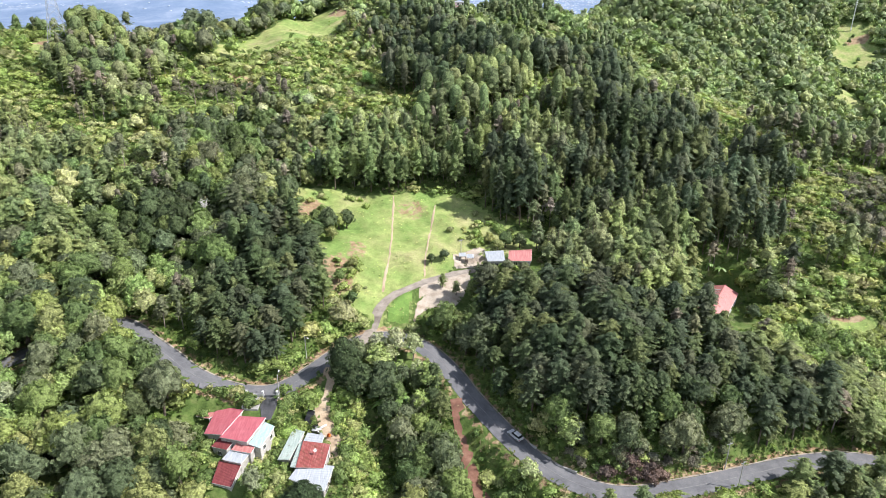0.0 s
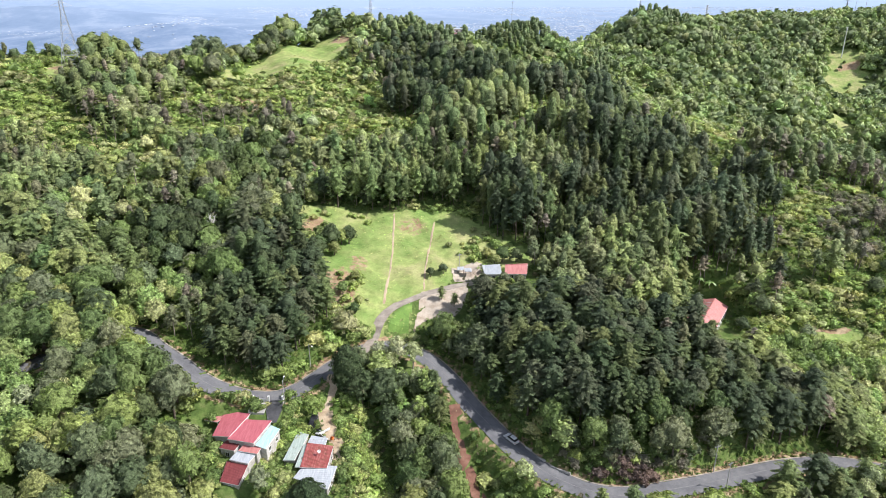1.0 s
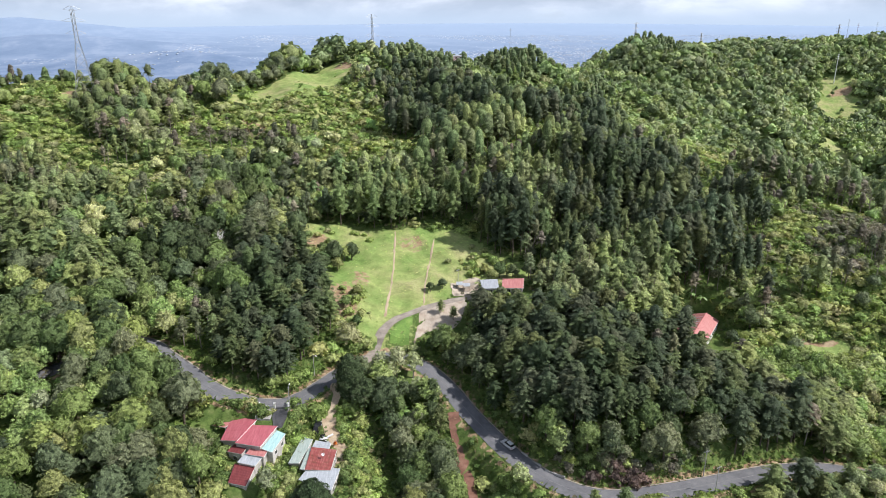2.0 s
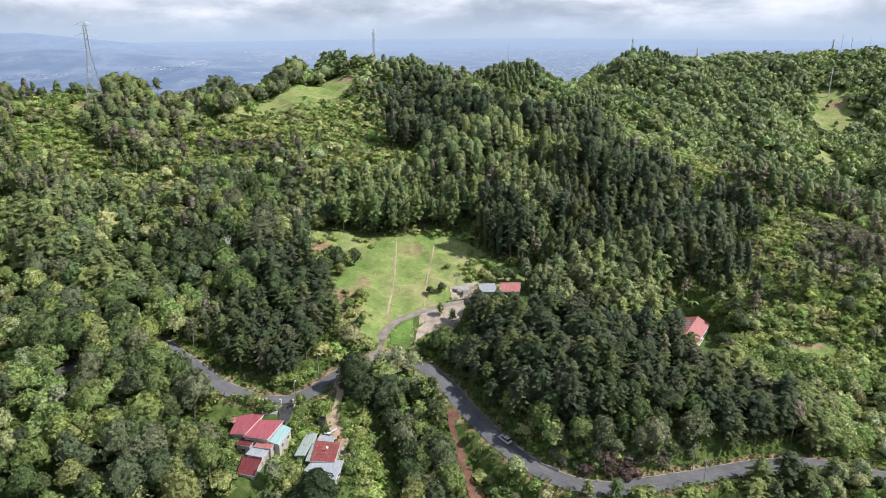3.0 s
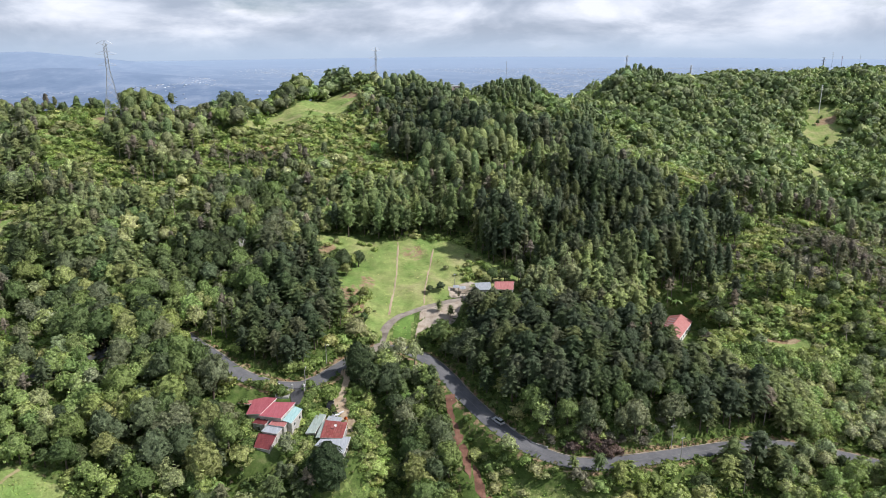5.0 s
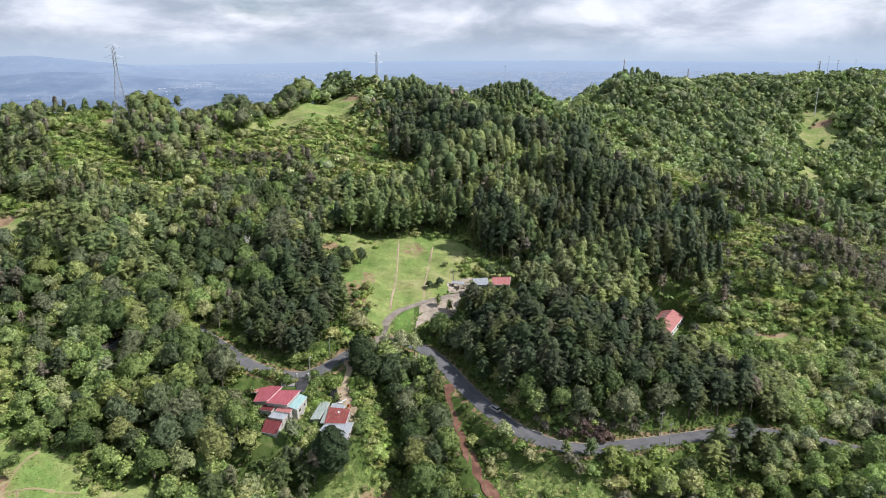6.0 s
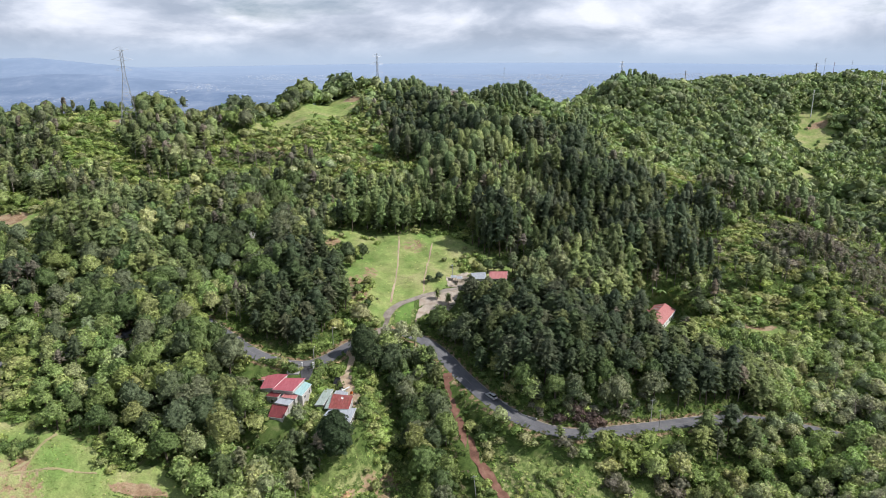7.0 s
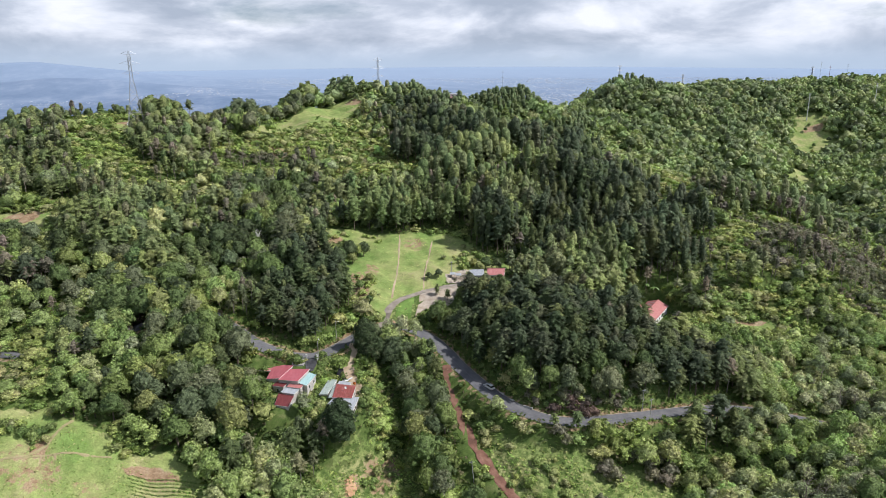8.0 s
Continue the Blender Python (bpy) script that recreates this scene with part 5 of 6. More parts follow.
def shed_house():
    base = (-32.5, 122.0, 3.4)
    h = thing("house", base, "low shack with rusted red and zinc roof sheets", "house")
    block(h, base, [(-38.8, 121.6, 6.2), (-37.3, 132.4, 6.5), (-34.2, 130.9, 6.8), (-35.9, 121.1, 6.6)], GREEN_ROOF, 1.5, WALL)
    block(h, base, [(-33.8, 118.0, 7.0), (-33.7, 126.6, 7.5), (-27.0, 125.8, 7.2), (-27.4, 118.0, 6.8)], RUST_ROOF, 1.5, WALL)
    block(h, base, [(-34.9, 115.3, 6.2), (-33.2, 119.4, 6.7), (-25.1, 119.0, 6.6), (-26.2, 111.6, 6.0)], ZINC_ROOF, 0.5, WALL)
    block(h, base, [(-34.1, 127.0, 6.3), (-33.5, 130.9, 6.5), (-29.2, 129.9, 6.4), (-29.4, 126.4, 6.3)], ZINC_ROOF, 2.5, None)
    block(h, base, [(-35.2, 118.6, 6.7), (-34.7, 126.8, 6.9), (-33.7, 126.6, 7.1), (-34.0, 118.2, 6.9)], GREEN_ROOF, 2.5, None)
    dish = new("satellite_dish")
    dish.parent = h
    bm = bmesh.new()
    bmesh.ops.create_uvsphere(bm, u_segments=14, v_segments=10, radius=0.36)
    bmesh.ops.delete(bm, geom=[v for v in bm.verts if v.co.z > -0.09], context="VERTS")
    bmesh.ops.transform(bm, matrix=Matrix.Translation((2.6, 0.2, 5.0)) @ pose(0, 0, 0, 40, 10, 0) @ Matrix.Diagonal((1.2, 1.2, 0.9, 1)), verts=bm.verts)
    bmesh.ops.solidify(bm, geom=bm.faces[:], thickness=0.02)
    part("reflector", bm, WHITE, dish)
    bm = bmesh.new()
    rod(bm, (2.6, 0.2, 3.8), (2.6, 0.2, 4.7), 0.04)
    part("mount", bm, STEEL, dish)
    return h


def farm_house():
    base = (25.5, 199.0, 21.4)
    h = thing("house", base, "small farm house under a coral red gabled roof", "house")
    corners = [(28.9, 195.2, 24.0), (21.4, 195.6, 24.0), (22.4, 203.9, 24.0), (30.3, 205.0, 24.0)]
    gable_roof(h, base, corners, 25.7, PINK_ROOF)
    a, b, c, d = shift(corners, base)
    mid = (a + b + c + d) / 4
    p = [v + (mid - v).normalized() * 0.6 for v in (a, b, c, d)]
    for u, v in ((1, 0), (0, 3), (3, 2), (2, 1)):
        wall_between(h, p[u], p[v], -1.0, 2.5, 2.5, WALL, [(0.3, 0.9, 1.1, 1.1), (0.7, 0.9, 1.1, 1.1)])
    base = (17.3, 199.3, 21.4)
    s = thing("shed", base, "open shed with a bright zinc roof beside the farm house", "shed")
    block(s, base, [(14.6, 195.2, 24.0), (14.0, 202.4, 24.4), (20.4, 203.2, 24.4), (20.4, 195.4, 24.0)], ZINC_ROOF, 20.6, WALL, 0.5)
    for x, y in ((6.8, 206.4), (9.4, 205.4)):
        z = gz(x, y)
        s = thing("shelter", (x, y, z), "little open shelter with a pale sheet roof in the meadow", "shelter")
        block(s, (x, y, z), [(x - 1.3, y - 1.2, z + 2.0), (x - 1.3, y + 1.2, z + 2.3), (x + 1.1, y + 1.2, z + 2.3), (x + 1.1, y - 1.2, z + 2.0)], ZINC_ROOF, z, None)
        for dx, dy in ((-1.1, -1.0), (-1.1, 1.0), (0.9, -1.0), (0.9, 1.0)):
            bm = bmesh.new()
            rod(bm, (dx, dy, -0.5), (dx, dy, 2.1), 0.06)
            part("post", bm, BARK, s)


def long_house():
    base = (97.0, 206.0, 0.0)
    h = thing("house", base, "long house with a faded red gabled metal roof among trees", "house")
    corners = [(86.4, 197.6, 3.4), (99.6, 218.6, 3.4), (107.4, 212.2, 3.4), (94.6, 192.6, 3.4)]
    gable_roof(h, base, corners, 5.3, PINK_ROOF)
    a, b, c, d = shift(corners, base)
    mid = (a + b + c + d) / 4
    p = [v + (mid - v).normalized() * 0.9 for v in (a, b, c, d)]
    for u, v in ((0, 3), (3, 2), (2, 1), (1, 0)):
        n = max(2, int((p[u] - p[v]).length / 3.6))
        wall_between(h, p[u], p[v], -2.5, 3.3, 3.3, WHITE, [((k + 0.5) / n, 1.0, 1.4, 1.2) for k in range(n)])
    r0, r1 = (a + d) / 2 + Vector((0, 0, 1.9)), (b + c) / 2 + Vector((0, 0, 1.9))
    for k in range(5):
        t = 0.42 + 0.1 * k
        q0, q1 = r0.lerp(r1, t), a.lerp(b, t)
        bm = bmesh.new()
        beam(bm, q0.lerp(q1, 0.12) + Vector((0, 0, 0.08)), q0.lerp(q1, 0.75) + Vector((0, 0, 0.08)), 0.5, 0.05)
        part("skylight", bm, ZINC_ROOF, h, "pale translucent roof strip")
    base = (84.0, 188.0, gz(84, 188))
    z = base[2]
    s = thing("shed", base, "small red roofed shed below the long house", "shed")
    block(s, base, [(80.5, 184.5, z + 2.8), (81.5, 191.0, z + 3.4), (87.5, 190.5, z + 3.4), (87.0, 184.0, z + 2.8)], RED_ROOF, z - 1, WHITE)


def ridge_house():
    x, y = 8.0, 503.0
    z = gz(x, y) - 1.5
    h = thing("house", (x, y, z), "white flat roofed house on the wooded ridge", "house")
    z += 6.5
    block(h, (x, y, z - 6.5), [(x - 9, y - 4, z), (x - 9, y + 4, z + 0.3), (x + 8, y + 4, z + 0.3), (x + 8, y - 4, z)], ZINC_ROOF, z - 7, WHITE)
    block(h, (x, y, z - 6.5), [(x - 7, y - 7, z - 3), (x - 7, y - 4, z - 2.8), (x + 4, y - 4, z - 2.8), (x + 4, y - 7, z - 3)], RED_ROOF, z - 7, WHITE)


villa()
shed_house()
farm_house()
long_house()
ridge_house()


def gateway():
    """White wall and gate posts at the villa's entrance, with its paved forecourt."""
    base = (-46.5, 138.0, 8.3)
    g = thing("gateway", (base[0], base[1], base[2] + 1.9), "white plastered gateway with posts and a low wall", "gate")
    for x, y in ((-50.6, 140.3), (-46.3, 140.0), (-42.6, 140.0)):
        bm = bmesh.new()
        lo, hi = Vector((x - 0.22, y - 0.22, 7.3)) - Vector(base), Vector((x + 0.22, y + 0.22, 10.3)) - Vector(base)
        box(bm, lo, hi)
        box(bm, (lo.x - 0.06, lo.y - 0.06, hi.z), (hi.x + 0.06, hi.y + 0.06, hi.z + 0.12))
        part("post", bm, WHITE, g)
    bm = bmesh.new()
    box(bm, Vector((-50.4, 140.1, 7.3)) - Vector(base), Vector((-46.5, 140.3, 9.4)) - Vector(base))
    part("wall", bm, WHITE, g)
    bm = bmesh.new()
    box(bm, Vector((-50.5, 135.2, 7.3)) - Vector(base), Vector((-50.3, 140.1, 9.3)) - Vector(base))
    part("wall", bm, WHITE, g)
    bm = bmesh.new()
    box(bm, Vector((-50.4, 138.2, 9.0)) - Vector(base), Vector((-46.4, 138.4, 9.2)) - Vector(base))
    for k in range(9):
        x = -50.1 + 0.45 * k
        box(bm, Vector((x, 138.26, 9.1)) - Vector(base), Vector((x + 0.06, 138.34, 9.1)) - Vector(base))
    part("railing", bm, WHITE, g)
    bm = bmesh.new()
    box(bm, (-50.2, 134.8, 8.0), (-46.4, 140.0, 8.5))
    bmesh.ops.translate(bm, verts=bm.verts, vec=(0, 0, 2.05))
    tagged(part("forecourt", bm, CONCRETE), "pale paved forecourt inside the gateway", "pavement", kind="structure")
    bm = bmesh.new()
    vs = [bm.verts.new(p) for p in ((-46.1, 140.6, 8.75), (-42.6, 140.6, 8.75), (-42.0, 136.0, 8.5), (-42.4, 131.5, 8.0), (-44.6, 131.5, 8.0), (-46.1, 136.0, 8.5))]
    bm.faces.new(vs[::-1])
    bmesh.ops.solidify(bm, geom=bm.faces[:], thickness=0.3)
    bmesh.ops.translate(bm, verts=bm.verts, vec=(0, 0, 1.95))
    tagged(part("house_drive", bm, ASPHALT), "dark paved house drive inside the gateway", "driveway", kind="structure")


gateway()


# ---- cars ----
def car(name, x, y, z, turn, paint, label, pitch=0.0, tall=1.0):
    root = thing(name, (x, y, z), label, "car")
    root.matrix_world = pose(x, y, z, pitch, 0, turn)

    def hull(profile_points, half0, half1, mat, part_name, parent):
        """A body from a side profile (y, z, share of the top's narrowing)."""
        bm = bmesh.new()
        rings = []
        for s in (-1, 1):
            rings.append([bm.verts.new((s * (half0 + (half1 - half0) * k), yy, zz * tall)) for yy, zz, k in profile_points])
        bm.faces.new(rings[0])
        bm.faces.new(rings[1][::-1])
        n = len(profile_points)
        for k in range(n):
            bm.faces.new((rings[0][(k + 1) % n], rings[0][k], rings[1][k], rings[1][(k + 1) % n]))
        bmesh.ops.recalc_face_normals(bm, faces=bm.faces)
        bmesh.ops.bevel(bm, geom=bm.edges[:], offset=0.05, segments=2, affect="EDGES")
        return part(part_name, bm, mat, parent)

    hull([(-2.15, 0.35, 0), (-2.2, 0.75, 0), (-2.05, 0.98, 0.4), (-1.1, 1.02, 0.5), (0.9, 1.0, 0.5), (1.95, 0.86, 0.4), (2.2, 0.65, 0), (2.15, 0.35, 0)], 0.9, 0.84, paint, "body", root)
    hull([(-1.95, 0.99, 0), (-1.6, 1.45, 0.9), (0.15, 1.48, 1), (1.0, 1.0, 0)], 0.8, 0.62, DARK, "windows", root)
    hull([(-1.62, 1.44, 0), (-1.5, 1.54, 1), (0.1, 1.56, 1), (0.22, 1.46, 0)], 0.66, 0.58, paint, "roof", root)
    for sx in (-1, 1):
        for yy in (-1.35, 1.4):
            bm = bmesh.new()
            rod(bm, (sx * 0.72, yy, 0.33), (sx * 0.94, yy, 0.33), 0.33, sides=16)
            wheel = part("wheel", bm, RUBBER, root)
            bm = bmesh.new()
            rod(bm, (sx * 0.93, yy, 0.33), (sx * 0.955, yy, 0.33), 0.2, sides=12)
            part("rim", bm, STEEL, wheel)
        bm = bmesh.new()
        box(bm, (sx * 0.75 - 0.14, 2.1, 0.66), (sx * 0.75 + 0.14, 2.22, 0.8))
        part("headlight", bm, WHITE, root)
        bm = bmesh.new()
        box(bm, (sx * 0.78 - 0.1, -2.22, 0.72), (sx * 0.78 + 0.1, -2.1, 0.95))
        part("tail_light", bm, RED_ROOF, root)
    return root


def on_road(k, side=0.0):
    p, q = ROAD_LINE[k], ROAD_LINE[k + 1]
    d = np.array([q[0] - p[0], q[1] - p[1]])
    d /= np.linalg.norm(d)
    return p[0] - d[1] * side, p[1] + d[0] * side, p[2] + 0.06, math.degrees(math.atan2(-d[0], d[1]))


near_car = int(np.argmin(np.hypot(ROAD_LINE[:, 0] - 17.5, ROAD_LINE[:, 1] - 135.5)))
cx, cy, cz, ct = on_road(near_car, 1.4)
car("car", cx, cy, cz, ct + 180, SILVER, "silver estate car driving up the asphalt road", 3, 1.08)
slope = math.degrees(math.atan2(gz(-33.9, 138.9) - gz(-34.7, 135.9), 3.1))
car("car", -34.3, 137.4, gz(-34.3, 137.4) + 0.16, -14, BLACK, "black car parked on the grass beside the shack", slope)


def kerb_blocks():
    """Pale concrete blocks along the outer edge of the bend."""
    for k, (a, b) in enumerate(((19.4, 21.2), (22.4, 24.6), (25.4, 31.0))):
        i = int(np.argmin(np.abs(ROAD_LINE[:, 0] - (a + b) / 2)))
        x, y, z, turn = on_road(i, 3.05)
        length = (b - a) * 1.2
        bm = bmesh.new()
        box(bm, (-0.22, -length / 2, -0.3), (0.22, length / 2, 0.34))
        bmesh.ops.bevel(bm, geom=bm.edges[:], offset=0.04, segments=2, affect="EDGES")
        ob = part("kerb_block", bm, CONCRETE)
        ob.matrix_world = pose(x, y, z, 0, 0, turn)
        tagged(ob, "pale weathered concrete block along the road edge", "kerb", group="kerb blocks along the bend")


kerb_blocks()


# ---- poles and pylons ----
def street_lamp(x, y, turn, tall=7.5, label="grey street lamp on a thin pole beside the road"):
    z = gz(x, y)
    s = thing("street_lamp", (x, y, z), label, "street lamp", turn=turn)
    bm = bmesh.new()
    rod(bm, (0, 0, -0.5), (0, 0, tall), 0.13, 0.09, 8)
    part("pole", bm, CONCRETE, s)
    bm = bmesh.new()
    rod(bm, (0, 0, tall - 0.5), (0, 1.6, tall + 0.1), 0.05, 0.045)
    part("arm", bm, STEEL, s)
    bm = bmesh.new()
    box(bm, (-0.16, 1.4, tall), (0.16, 2.15, tall + 0.16))
    bmesh.ops.bevel(bm, geom=bm.edges[:], offset=0.05, segments=2, affect="EDGES")
    part("lamp_head", bm, WHITE, s)
    return s


def utility_pole(x, y, turn, tall=8.5, lean=0.0):
    z = gz(x, y)
    s = thing("utility_pole", (x, y, z), "grey concrete utility pole with a crossarm and insulators", "utility pole")
    s.matrix_world = pose(x, y, z, 0, lean, turn)
    bm = bmesh.new()
    rod(bm, (0, 0, -0.6), (0, 0, tall), 0.15, 0.09, 8)
    part("pole", bm, CONCRETE, s)
    bm = bmesh.new()
    box(bm, (-0.9, -0.06, tall - 0.6), (0.9, 0.06, tall - 0.48))
    part("crossarm", bm, STEEL, s)
    for dx in (-0.8, -0.3, 0.3, 0.8):
        bm = bmesh.new()
        rod(bm, (dx, 0, tall - 0.48), (dx, 0, tall - 0.3), 0.05, 0.03)
        part("insulator", bm, WHITE, s)
    return s


street_lamp(-42.0, 139.6, 0)
street_lamp(-38.4, 157.2, -140)
utility_pole(73.0, 125.5, 30)
utility_pole(12.0, 104.0, 10, 8.0, -6)
utility_pole(72.5, 132.5, 20)
utility_pole(6.2, 207.5, 40, 7.0)


def pylon(x, y, tall, wide, label, turn=0.0, thick=0.16, sink=0.5):
    """Lattice tower with tapering legs, zigzag bracing and three pairs of arms."""
    z = gz(x, y) - sink
    p = thing("pylon", (x, y, z), label, "pylon", turn=turn)

    def half(h):
        return wide / 2 * (1 - 0.8 * min(1, h / (tall * 0.62))) if h < tall * 0.62 else wide * 0.1

    for sx in (-1, 1):
        for sy in (-1, 1):
            bm = bmesh.new()
            for a, b in ((0, 0.62), (0.62, 1.0)):
                wa, wb = half(a * tall), half(b * tall) * (1 if b < 1 else 0.25)
                rod(bm, (sx * wa, sy * wa, a * tall), (sx * wb, sy * wb, b * tall), thick, thick * 0.8, 4)
            part("leg", bm, STEEL, p)
            bm = bmesh.new()
            box(bm, (sx * wide / 2 - 0.7, sy * wide / 2 - 0.7, -0.8), (sx * wide / 2 + 0.7, sy * wide / 2 + 0.7, 0.9))
            part("footing", bm, WHITE, p)
    bm = bmesh.new()
    levels = [0, 0.15, 0.28, 0.39, 0.48, 0.56, 0.62, 0.69, 0.76, 0.83, 0.9, 0.96]
    for a, b in zip(levels, levels[1:]):
        wa, wb = half(a * tall), half(b * tall)
        for q in range(4):
            c0 = [(-1, -1), (1, -1), (1, 1), (-1, 1)][q]
            c1 = [(1, -1), (1, 1), (-1, 1), (-1, -1)][q]
            rod(bm, (c0[0] * wa, c0[1] * wa, a * tall), (c1[0] * wb, c1[1] * wb, b * tall), thick * 0.6, sides=3)
            rod(bm, (c1[0] * wa, c1[1] * wa, a * tall), (c0[0] * wb, c0[1] * wb, b * tall), thick * 0.6, sides=3)
            rod(bm, (c0[0] * wb, c0[1] * wb, b * tall), (c1[0] * wb, c1[1] * wb, b * tall), thick * 0.55, sides=3)
    part("bracing", bm, STEEL, p)
    for h, reach in ((0.68, 4.4), (0.82, 5.2), (0.95, 3.8)):
        for s in (-1, 1):
            bm = bmesh.new()
            w = half(h * tall)
            for sy in (-1, 1):
                rod(bm, (s * w, sy * w, h * tall), (s * reach * tall / 40, 0, h * tall + 0.5), thick * 0.7, sides=3)
                rod(bm, (s * w, sy * w, (h + 0.05) * tall), (s * reach * tall / 40, 0, h * tall + 0.5), thick * 0.6, sides=3)
            part("crossarm", bm, STEEL, p)
    return p


pylon(-178.5, 318, 41, 8.5, "tall grey lattice pylon on a bare red earth clearing", 20, 0.11)
pylon(-57, 545, 54, 8, "grey lattice pylon behind the wooded summit", 35, 0.1)
pylon(242, 845, 42, 8, "grey lattice pylon behind the dark far hill", 30, 0.17)
pylon(387, 1010, 36, 7, "far grey lattice pylon behind the ridge", 25, 0.26)
pylon(634, 1085, 36, 6, "far lattice mast among trees on the ridge", 0, 0.26)


def mast(x, y, tall, r, mat, label):
    z = gz(x, y)
    p = thing("mast", (x, y, z), label, "mast")
    bm = bmesh.new()
    rod(bm, (0, 0, -0.5), (0, 0, tall), r, r * 0.5, 8)
    part("pole", bm, mat, p)
    bm = bmesh.new()
    box(bm, (-0.9, -0.9, -0.6), (0.9, 0.9, 0.3))
    part("footing", bm, CONCRETE, p)
    for k in range(3):
        bm = bmesh.new()
        rod(bm, (-1.6, 0, tall * (0.98 - 0.07 * k)), (1.6, 0, tall * (0.98 - 0.07 * k)), r * 0.4, sides=4)
        part("crossarm", bm, mat, p)


mast(549, 926, 40, 0.7, WHITE, "white monopole carrying lines above the far pasture")
mast(640, 915, 34, 0.6, WHITE, "white monopole on the far wooded slope")
mast(71, 700, 84, 0.3, STEEL, "thin grey radio mast behind the ridge")
mast(648, 1085, 42, 0.3, STEEL, "thin grey radio mast on the far wooded ridge")
mast(664, 1085, 36, 0.35, MAROON_ROOF, "thin red radio mast on the far wooded ridge")
mast(694, 1085, 40, 0.25, STEEL, "thin grey radio mast on the far wooded ridge")


# ---- single plants of note ----
def notable_trees():
    rng = np.random.default_rng(21)
    plant_thing("cypress", -26.4, 150.2, 1.12, 1.0, rng, 0, 0, "broad dark cypress standing at the road fork")
    for x, y, s, c in ((-13.6, 160.0, 1.3, 1), (-8.6, 161.0, 1.15, 0), (-18.5, 160.5, 1.1, 1), (-15.5, 157, 1.1, 0)):
        plant_thing("pale", x, y, s, 1.1, rng, None, c)
    for x, y, s in ((-92, 146, 1.25), (-86, 142.5, 1.35), (-80, 139.5, 1.4), (-74, 136.5, 1.35), (-68, 134, 1.2), (-83, 134, 1.3), (-77, 130, 1.25)):
        plant_thing("broad", x, y, s, 1.1, rng)
    for x, y, s in ((-18.5, 154.5, 1.25), (-12.5, 153.5, 1.1), (-4.0, 152.0, 1.2), (-6.5, 145.5, 1.15)):
        plant_thing("bright", x, y, s, 1.05, rng)
    plant_thing("cypress", -30.0, 107.0, 1.26, 0.86, rng, 1, 0, "round very dark tree on the slope below the shack")
    for x, y, s in ((-41, 217, 1.1), (-44.5, 213, 0.95), (-37.5, 220, 0.9), (-39, 212.5, 0.8), (-46, 221, 0.95), (-42, 223, 0.8), (-30, 197, 0.6), (-33, 188, 0.55), (-28, 180, 0.55), (4, 177, 0.6), (-3, 173.5, 0.7), (16, 190.5, 0.65), (21, 191.5, 0.6), (26, 191, 0.7), (12, 192, 0.6), (16.5, 216, 0.7), (22, 213, 0.8), (27, 212, 0.85), (33, 213, 0.8), (19, 210, 0.6), (-4, 203, 0.5), (0.5, 204.5, 0.55), (12, 198, 0.5), (116, 205, 1.15), (107, 199, 0.8), (-35, 222, 0.9), (-44, 208, 1.0)):
        plant_thing("broad", x, y, s, 0.85, rng)
    for cx, cy, wx, wy, n in ((-32, 190, 6, 14, 26), (14, 221, 9, 10, 40), (-54, 139, 4, 0.7, 12), (-39.5, 139, 1.4, 2.5, 10), (20, 193, 4, 1.2, 8), (-47, 236, 7, 7, 8), (-34, 238, 6, 6, 5), (-44, 121, 3, 4, 12), (-38, 130, 2, 5, 14), (-40, 118, 3, 4, 10), (-56, 122, 3, 4, 12), (-21, 118, 3, 9, 22), (-24, 132, 2.5, 7, 14), (-14, 106, 7, 9, 20), (36, 104, 10, 8, 22), (-119, 91, 4.5, 2.5, 10), (13, 104, 3, 6, 10), (-92, 96, 5, 2, 6), (-14, 116, 6, 5, 10)):
        for _ in range(n):
            plant_thing("shrub", cx + rng.normal(0, wx * 0.6), cy + rng.normal(0, wy * 0.6), rng.uniform(0.4, 1.0), rng.uniform(0.7, 1.0), rng)
    for cx, cy, wx, wy, n in ((-40.6, 136, 1.0, 4, 16), (-40.0, 127, 0.9, 6, 20), (-41, 118, 1.6, 3, 10), (-60.5, 129, 1.6, 4, 14), (-57.5, 121, 1.6, 5, 14), (-54, 113, 2, 4, 10), (-48, 136.8, 1.6, 0.6, 4),
                              (-23.5, 121, 1.2, 7, 16), (-36.5, 117, 1.0, 2.5, 7), (-55, 139.2, 4, 0.5, 12), (-47, 107.5, 4, 1.6, 12), (-49, 106, 5, 3, 26), (-33, 109.5, 3, 1.2, 8)):
        for _ in range(n):
            plant_thing("hedge", cx + rng.normal(0, wx * 0.6), cy + rng.normal(0, wy * 0.6), rng.uniform(0.5, 1.0), rng.uniform(0.7, 1.0), rng)
    for k in range(34):
        x = rng.uniform(30, 74)
        y = np.interp(x, (24, 30, 38, 47, 57, 69, 81), (128, 123.7, 120.7, 120.7, 123.5, 127.5, 132)) + 6.2 + abs(rng.normal(0, 1.5))
        plant_thing("scrub" if k % 3 else "broad", x, y, (1.1 if k % 3 else 0.45) * rng.uniform(0.7, 1.2), 0.9, rng)
    for x, y, s in ((-128, 292, 1.3), (-118, 298, 1.2), (-109, 290, 1.35), (-101, 296, 1.2), (-134, 284, 1.1), (-92, 288, 1.25), (-96, 240, 1.1), (-84, 236, 1.2), (-104, 246, 1.15), (-142, 226, 1.2), (-150, 232, 1.1), (-70, 232, 1.1)):
        plant_thing("dry", x, y, s, 1.15, rng)
